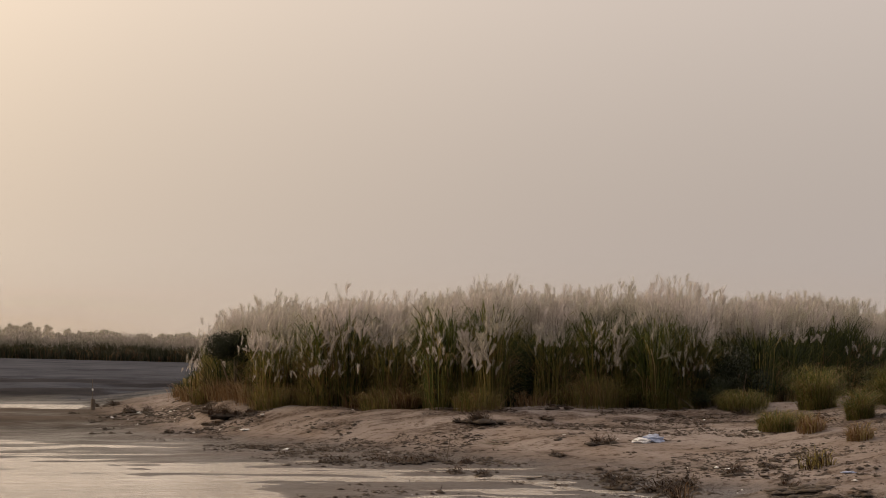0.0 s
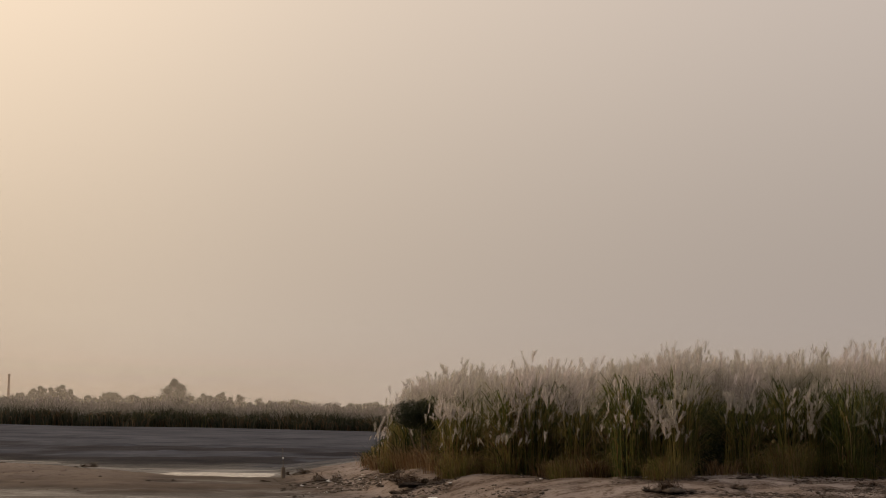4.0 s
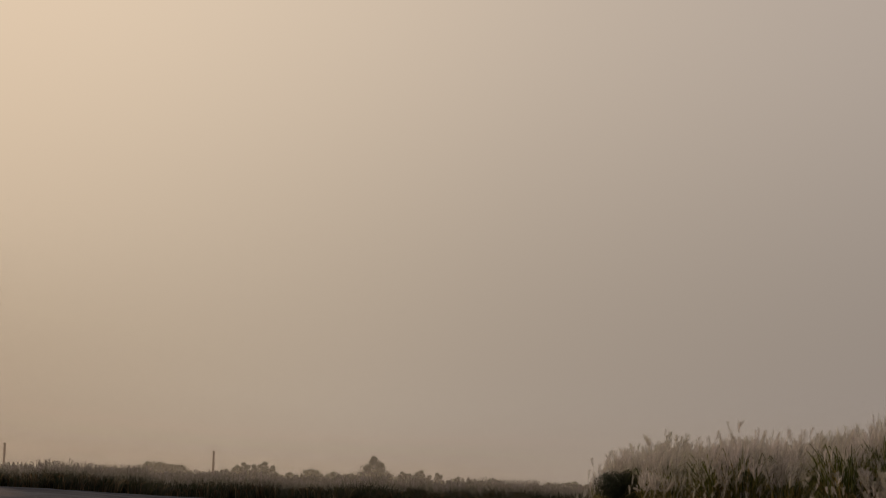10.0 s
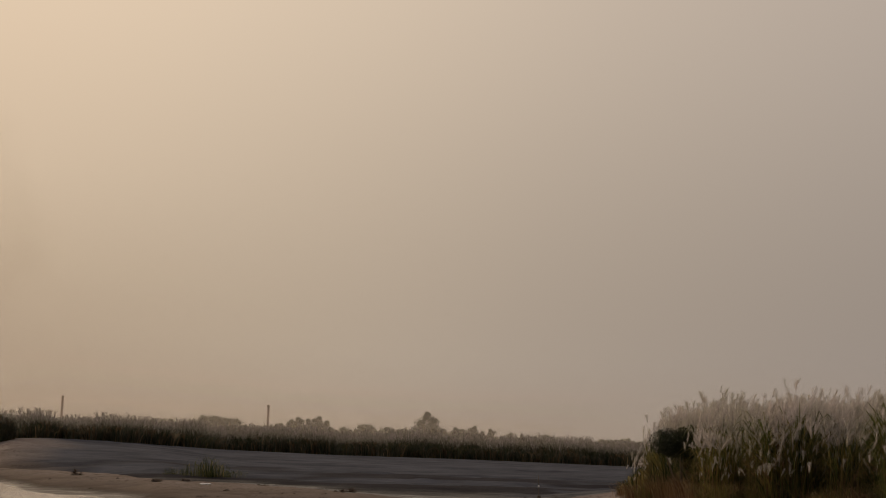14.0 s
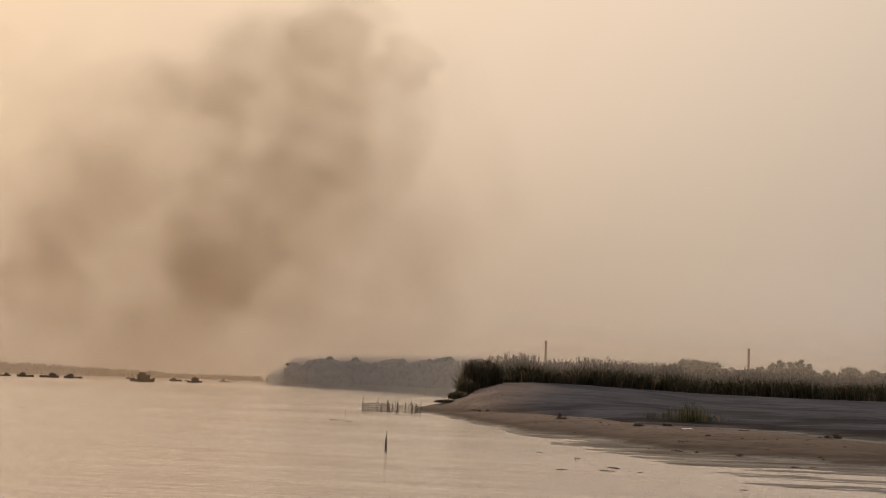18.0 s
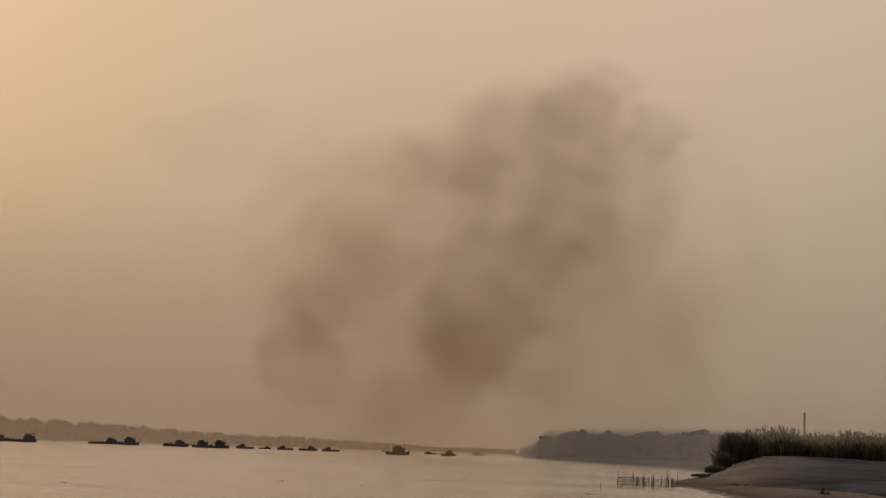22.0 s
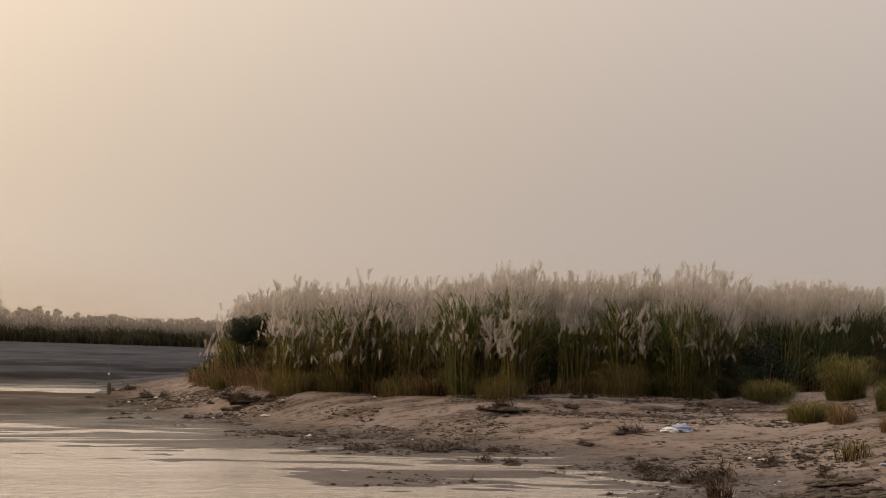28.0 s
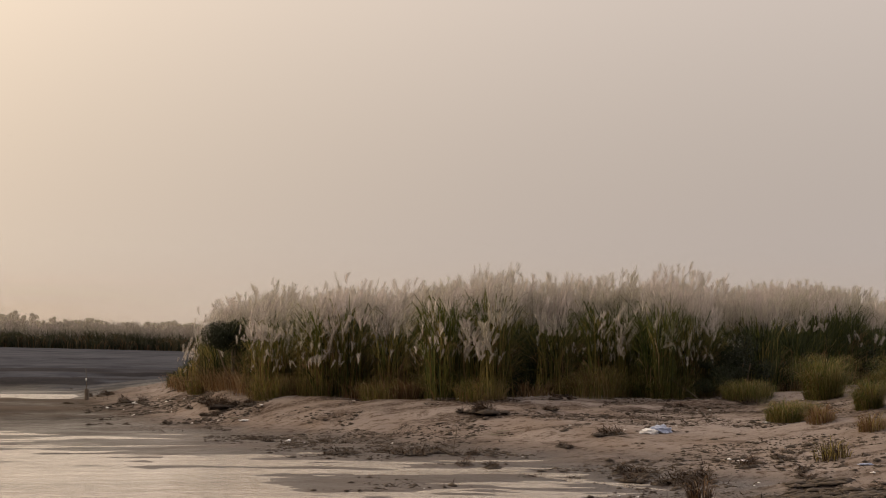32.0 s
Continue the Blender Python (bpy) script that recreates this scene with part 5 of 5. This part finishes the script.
for k, (a, d, length, h) in enumerate(WRACK + WRACK2):
    weed_mat(a, d, length, h, 200 + k, "upright clump of dark dry weed on the bank" if h > 0.22 else "long dark driftweed line on damp sand" if length > 0.95 else "small dark driftweed mat lying on the sand")


LUMP = np.array([[1, 0, 0], [0.3, 0.9, 0], [-0.8, 0.6, 0], [-0.9, -0.5, 0], [0.2, -1, 0], [0.1, 0.1, 0.75], [0, 0, -0.6]])
LUMP_FACES = np.array([(i, (i + 1) % 5, 5) for i in range(5)] + [((i + 1) % 5, i, 6) for i in range(5)])


def strewn(spans, n, clump, r):
    """n dry places over the spans, gathered in patches."""
    k = r.integers(len(spans), size=n * 14)
    s = np.array(spans)[k]
    a, d = r.uniform(s[:, 0], s[:, 1]), r.uniform(s[:, 2], s[:, 3])
    p = spot(a, d)
    keep = (p[:, 2] > 0.015) & (0.6 * vnoise(p[:, 0] * 0.7, p[:, 1] * 0.7, 3) + 0.4 * vnoise(p[:, 0] * 2.3, p[:, 1] * 2.3, 4) > clump)
    return p[keep][:n], d[keep][:n]


def scatter(name, label, spans, n, size, mat, seed, clump=0.5, flat=0.7):
    """Loose clods, shells or bits of litter, too many to count."""
    r = np.random.default_rng(seed)
    p, d = strewn(spans, n, clump, r)
    m = len(p)
    v = LUMP * r.uniform(0.6, 1.3, (m, 7, 3)) * [1.5, 1.1, flat] * (size * np.minimum(3.0, r.lognormal(-0.2, 0.55, m)) * (1 + d / 60))[:, None, None]
    a = r.uniform(0, 6.28, m)[:, None]
    x, y = v[..., 0] * np.cos(a) - v[..., 1] * np.sin(a), v[..., 0] * np.sin(a) + v[..., 1] * np.cos(a)
    v = np.stack([x, y, v[..., 2]], -1) + p[:, None]
    f = (np.arange(m) * 7)[:, None, None] + LUMP_FACES
    return tagged(new(name, mesh_from(name, v.reshape(-1, 3), f.reshape(-1, 3), mat)), label, "litter", kind="stuff")


def strew_stems():
    r = np.random.default_rng(306)
    p, d = strewn([(8, 34, 19.5, 36), (12, 33, 28, 36), (13, 32, 31, 36.5), (3.5, 12, 33, 50)], 12500, 0.50, r)
    n = len(p)
    v, f = tri_blades(p, np.abs(r.normal(0.0, 0.03, n)) + 0.01, r.uniform(0.006, 0.016, n), r.uniform(1.5, 9.0, n), r.uniform(0, 6.28, n), 0.3)
    return tagged(new("dead_stem_litter", mesh_from("dead_stem_litter", v, f, DRIFT)), "dead stems and leaf scraps strewn over the sand", "litter", kind="stuff")


strew_stems()
scatter("mud_clods", "small dark clods and dead stems strewn over the sand", [(8, 34, 19, 37), (8, 30, 23, 36), (4, 12, 36, 48)], 12000, 0.016, CLOD, 301, 0.49)
scatter("berm_clods", "few dark clods lying on the damp berm", [(-14, 4, 40, 66)], 170, 0.017, CLOD, 304, 0.56, 0.9)
scatter("shingle_bed", "bed of dark wet pebbles and leaf litter at the waterline", [(25.6, 29.5, 17.6, 19.8), (26.6, 31.5, 18.4, 20.6), (27.5, 32.5, 17.0, 20.0), (28.0, 30.0, 19.0, 21.4)], 3000, 0.026, CLOD, 302, 0.34, 0.45)
scatter("pale_litter", "pale shells and scraps of paper on the sand", [(8, 34, 20, 36), (4, 10, 36, 46)], 130, 0.016, BAG, 303, 0.45)


def stick(az, d, length, thick, tilt, turn, label, mat=WOOD):
    t = thing("stick", Matrix.Translation(spot(az, d)), label, "stick", "sticks on the sand")
    bm = bmesh.new()
    n, side = 7, 6
    rings = []
    for i in range(n):
        s = i / (n - 1)
        x = (s - (0.5 if tilt < 20 else 0.0)) * length
        w = thick * (1 - 0.6 * s)
        bend = 0.05 * length * math.sin(s * 5 + turn)
        rings.append([bm.verts.new((x, bend + w * math.cos(j * 2 * math.pi / side), w * math.sin(j * 2 * math.pi / side))) for j in range(side)])
    for a, c in zip(rings, rings[1:]):
        for j in range(side):
            bm.faces.new((a[j], a[(j + 1) % side], c[(j + 1) % side], c[j]))
    bm.faces.new(rings[0][::-1])
    bm.faces.new(rings[-1])
    bm.transform(Matrix.Translation((0, 0, thick)) @ Matrix.Rotation(turn, 4, "Z") @ Matrix.Rotation(-radians(tilt), 4, "Y"))
    part("shaft", bm, mat, t)
    if length > 0.5:
        bm = bmesh.new()
        bmesh.ops.create_cone(bm, cap_ends=True, segments=5, radius1=thick * 0.5, radius2=thick * 0.2, depth=length * 0.25, matrix=Matrix.Translation((0, 0, thick)) @ Matrix.Rotation(turn, 4, "Z") @ Matrix.Rotation(-radians(tilt), 4, "Y") @ Matrix.Translation((length * 0.25, 0, length * 0.08)) @ Matrix.Rotation(0.9, 4, "Y"))
        part("twig", bm, mat, t)
    return t


stick(8.72, 37.1, 0.75, 0.07, 3, 0.15, "dark rotting log in a driftweed heap", CLOD)
stick(16.64, 27.2, 0.50, 0.010, 86, 0.3, "thin upright dry stem standing in sand")
stick(21.5, 26.6, 0.34, 0.010, 4, 2.2, "short dark bent stick lying on sand")
stick(18.2, 30.2, 0.55, 0.014, 3, 2.7, "pale weathered stick on the sand", NET)
stick(18.5, 30.5, 0.45, 0.012, 3, 0.4, "pale weathered stick on the sand", NET)
stick(25.3, 35.6, 0.8, 0.012, 35, 2.5, "leaning dry branch at the foot of the grass")
stick(22.6, 28.7, 0.6, 0.013, 6, 2.6, "dark dry branch beside driftweed")
stick(24.9, 27.4, 0.5, 0.010, 2, 0.35, "thin dark twig lying on the sand")
stick(9.2, 35.9, 0.5, 0.014, 4, 0.5, "pale stick beside the driftweed heap", NET)
stick(25.0, 20.0, 0.45, 0.008, 50, 0.7, "dry brown twig by the waterline")
stick(-4.23, 25.1, 0.30, 0.008, 84, 0.2, "thin stick standing in the shallows")


def bag(name, az, d, size, mat, label, seed, flat=0.4):
    """A crumpled plastic bag or scrap."""
    t = thing(name, Matrix.Translation(spot(az, d)), label, "litter", "plastic litter on the bank")
    bm = bmesh.new()
    bmesh.ops.create_icosphere(bm, subdivisions=3, radius=size)
    for v in bm.verts:
        q = noise.noise(v.co * (2.2 / size) + Vector((seed, 0, 0))) + 0.6 * noise.noise(v.co * (5.5 / size) + Vector((0, seed, 0)))
        v.co *= 1 + 0.45 * q
        v.co.z = max(-0.01, v.co.z * flat + 0.2 * size)
        v.co.x *= 1.5
    part("crumpled_sheet", bm, mat, t)
    return t


bag("plastic_bag", 23.45, 29.3, 0.11, BAG, "crumpled white plastic bag on the sand", 3, 0.6)
bag("plastic_bag", 23.85, 29.5, 0.14, BLUE_BAG, "crumpled blue-grey plastic bag beside a white one", 5, 0.7)
bag("plastic_bag", 26.6, 24.8, 0.06, BAG, "white plastic scrap beside dry weed", 7, 0.25)
bag("plastic_bag", 30.64, 23.2, 0.07, BLUE_BAG, "flat bluish plastic scrap on the sand", 9, 0.2)
bag("plastic_bag", 31.84, 20.0, 0.06, BAG, "white plastic wrapper on the sand", 11, 0.3)
bag("plastic_bag", 32.3, 20.2, 0.11, plain_material("dark_green_plastic", (0.03, 0.06, 0.055), (0.12, 0.17, 0.16), 0.4, 9.0), "dark green plastic heap on the bank", 13, 0.45)
bag("plastic_bag", 32.8, 19.9, 0.07, BLUE_BAG, "pale blue plastic scrap beside a green heap", 15, 0.4)
bag("plastic_bag", 27.48, 30.8, 0.05, BAG, "small white scrap on the slope", 17, 0.5)
bag("plastic_bag", -7.6, 56.5, 0.12, BAG, "pale scrap on the damp berm", 19, 0.3)
bag("plastic_bag", 9.4, 35.5, 0.07, BAG, "white scrap beside driftweed", 21, 0.3)


# ---- posts, stakes and the fishing enclosure ----
def pole(bm, x, y, h, thick, tip=0.6, lean=0.0, z0=-0.5):
    top = Vector((x + lean * h, y, h))
    root = Vector((x, y, z0))
    way = top - root
    bmesh.ops.create_cone(bm, cap_ends=True, segments=7, radius1=thick, radius2=thick * tip, depth=way.length, matrix=Matrix.Translation((top + root) / 2) @ way.to_track_quat("Z", "Y").to_matrix().to_4x4())


post = thing("mooring_post", Matrix.Translation(spot(4.06, 50.0)), "short dark wooden post with a thin rod beside the puddle", "post")
bm = bmesh.new()
pole(bm, 0, 0, 0.34, 0.07, 0.9, 0.0, -0.3)
part("stump", bm, WOOD, post)
bm = bmesh.new()
pole(bm, 0.0, 0.0, 0.95, 0.012, 0.6, -0.04, 0.2)
part("rod", bm, WOOD, post)
bm = bmesh.new()
bmesh.ops.create_icosphere(bm, subdivisions=2, radius=0.03, matrix=Matrix.Translation((-0.02, 0, 0.62)) @ Matrix.Diagonal((1, 0.6, 1.3, 1)))
part("rag", bm, BAG, post, "white rag tied to the rod")

buoy = thing("net_marker", Matrix.Translation(polar(-18.14, 37.9, 0.0)), "dark upright net marker stake with pale tip in the river", "stake")
bm = bmesh.new()
pole(bm, 0, 0, 0.30, 0.045, 0.45, 0.0, -0.4)
part("float", bm, WOOD, buoy)
bm = bmesh.new()
pole(bm, 0, 0, 0.52, 0.010, 0.6, 0.02, 0.25)
part("tip", bm, NET, buoy, "pale reed tip")

pen = thing("fishing_enclosure", Matrix.Translation(polar(-18.0, 94.0, 0.0)) @ Matrix.Rotation(radians(18.0), 4, "Z"), "bamboo stake fishing enclosure with sagging net beside the spit", "fish trap")
r = np.random.default_rng(91)
xs = np.concatenate([[-1.72], r.uniform(-1.5, 1.75, 30)])
for k, x in enumerate(xs):
    bm = bmesh.new()
    h = 0.78 if k == 0 else 0.38 + 0.46 * r.random() ** 1.8
    pole(bm, float(x), float(r.uniform(-0.9, 0.9)) if k else 0.0, float(h), 0.022, 0.7, float(r.normal(0, 0.06)))
    part("stake", bm, WOOD, pen)


def net_panel(x0, x1, y0, y1, top):
    """A sagging net of crossing cords between stakes."""
    bm = bmesh.new()
    cols = max(3, int(abs(x1 - x0) / 0.05))
    for i in range(cols + 1):
        s = i / cols
        x, y = x0 + (x1 - x0) * s, y0 + (y1 - y0) * s
        sag = top - 0.12 * math.sin(math.pi * s)
        bmesh.ops.create_cone(bm, cap_ends=False, segments=3, radius1=0.011, radius2=0.011, depth=sag + 0.1, matrix=Matrix.Translation((x, y, sag / 2 - 0.05)))
    for j in range(7):
        z = top * j / 6
        way = Vector((x1 - x0, y1 - y0, 0))
        bmesh.ops.create_cone(bm, cap_ends=False, segments=3, radius1=0.010, radius2=0.010, depth=way.length, matrix=Matrix.Translation(((x0 + x1) / 2, (y0 + y1) / 2, z - 0.06 * math.sin(j))) @ way.to_track_quat("Z", "Y").to_matrix().to_4x4())
    part("net_panel", bm, NET, pen, "coarse sagging net")


for x0, x1, y0, y1, top in ((-1.72, -0.5, 0, 0.2, 0.42), (-0.5, 0.5, 0.2, -0.1, 0.36), (0.5, 1.7, -0.1, 0.3, 0.40), (-1.72, -0.2, 0, 0.9, 0.44)):
    net_panel(x0, x1, y0, y1, top)


def driftwood(az, d, size, seed, label):
    t = thing("driftwood", Matrix.Translation(polar(az, d, 0.0)) @ Matrix.Rotation(seed, 4, "Z"), label, "driftwood", "flotsam in the river")
    bm = bmesh.new()
    bmesh.ops.create_icosphere(bm, subdivisions=2, radius=size)
    for v in bm.verts:
        v.co *= 1 + 0.55 * noise.noise(v.co * (3 / size) + Vector((seed, 0, 0)))
        v.co.x *= 3.4
        v.co.y += 0.25 * size * math.sin(v.co.x * 1.1 / size)
        v.co.z = v.co.z * 0.34 + size * 0.06
    part("log", bm, CLOD, t)
    return t


for k, (a, d, s) in enumerate([(-3.37, 24.9, 0.045), (-20.0, 68.3, 0.08), (-19.49, 66.1, 0.05), (-28.0, 70.0, 0.05), (-38.2, 60.0, 0.045), (-30.8, 75.0, 0.04), (-31.9, 100.0, 0.06), (-5.6, 27.5, 0.03), (-2.0, 24.0, 0.03), (-11.38, 37.5, 0.05), (-10.1, 33.5, 0.06), (-10.35, 32.2, 0.045), (-9.2, 32.0, 0.04), (-12.75, 40.5, 0.045), (-11.9, 32.0, 0.035)]):
    driftwood(a, d, s, 5 + k, "dark waterlogged wood floating in the river" if s > 0.055 else "small dark flotsam in the river")
for a, d in ((-19.63, 78.1), (-18.9, 84.0)):
    t = thing("stake", Matrix.Translation(polar(a, d, 0.0)), "thin stake standing in the river by the enclosure", "stake", "stakes in the river")
    bm = bmesh.new()
    pole(bm, 0, 0, 0.32, 0.02)
    part("shaft", bm, WOOD, t)
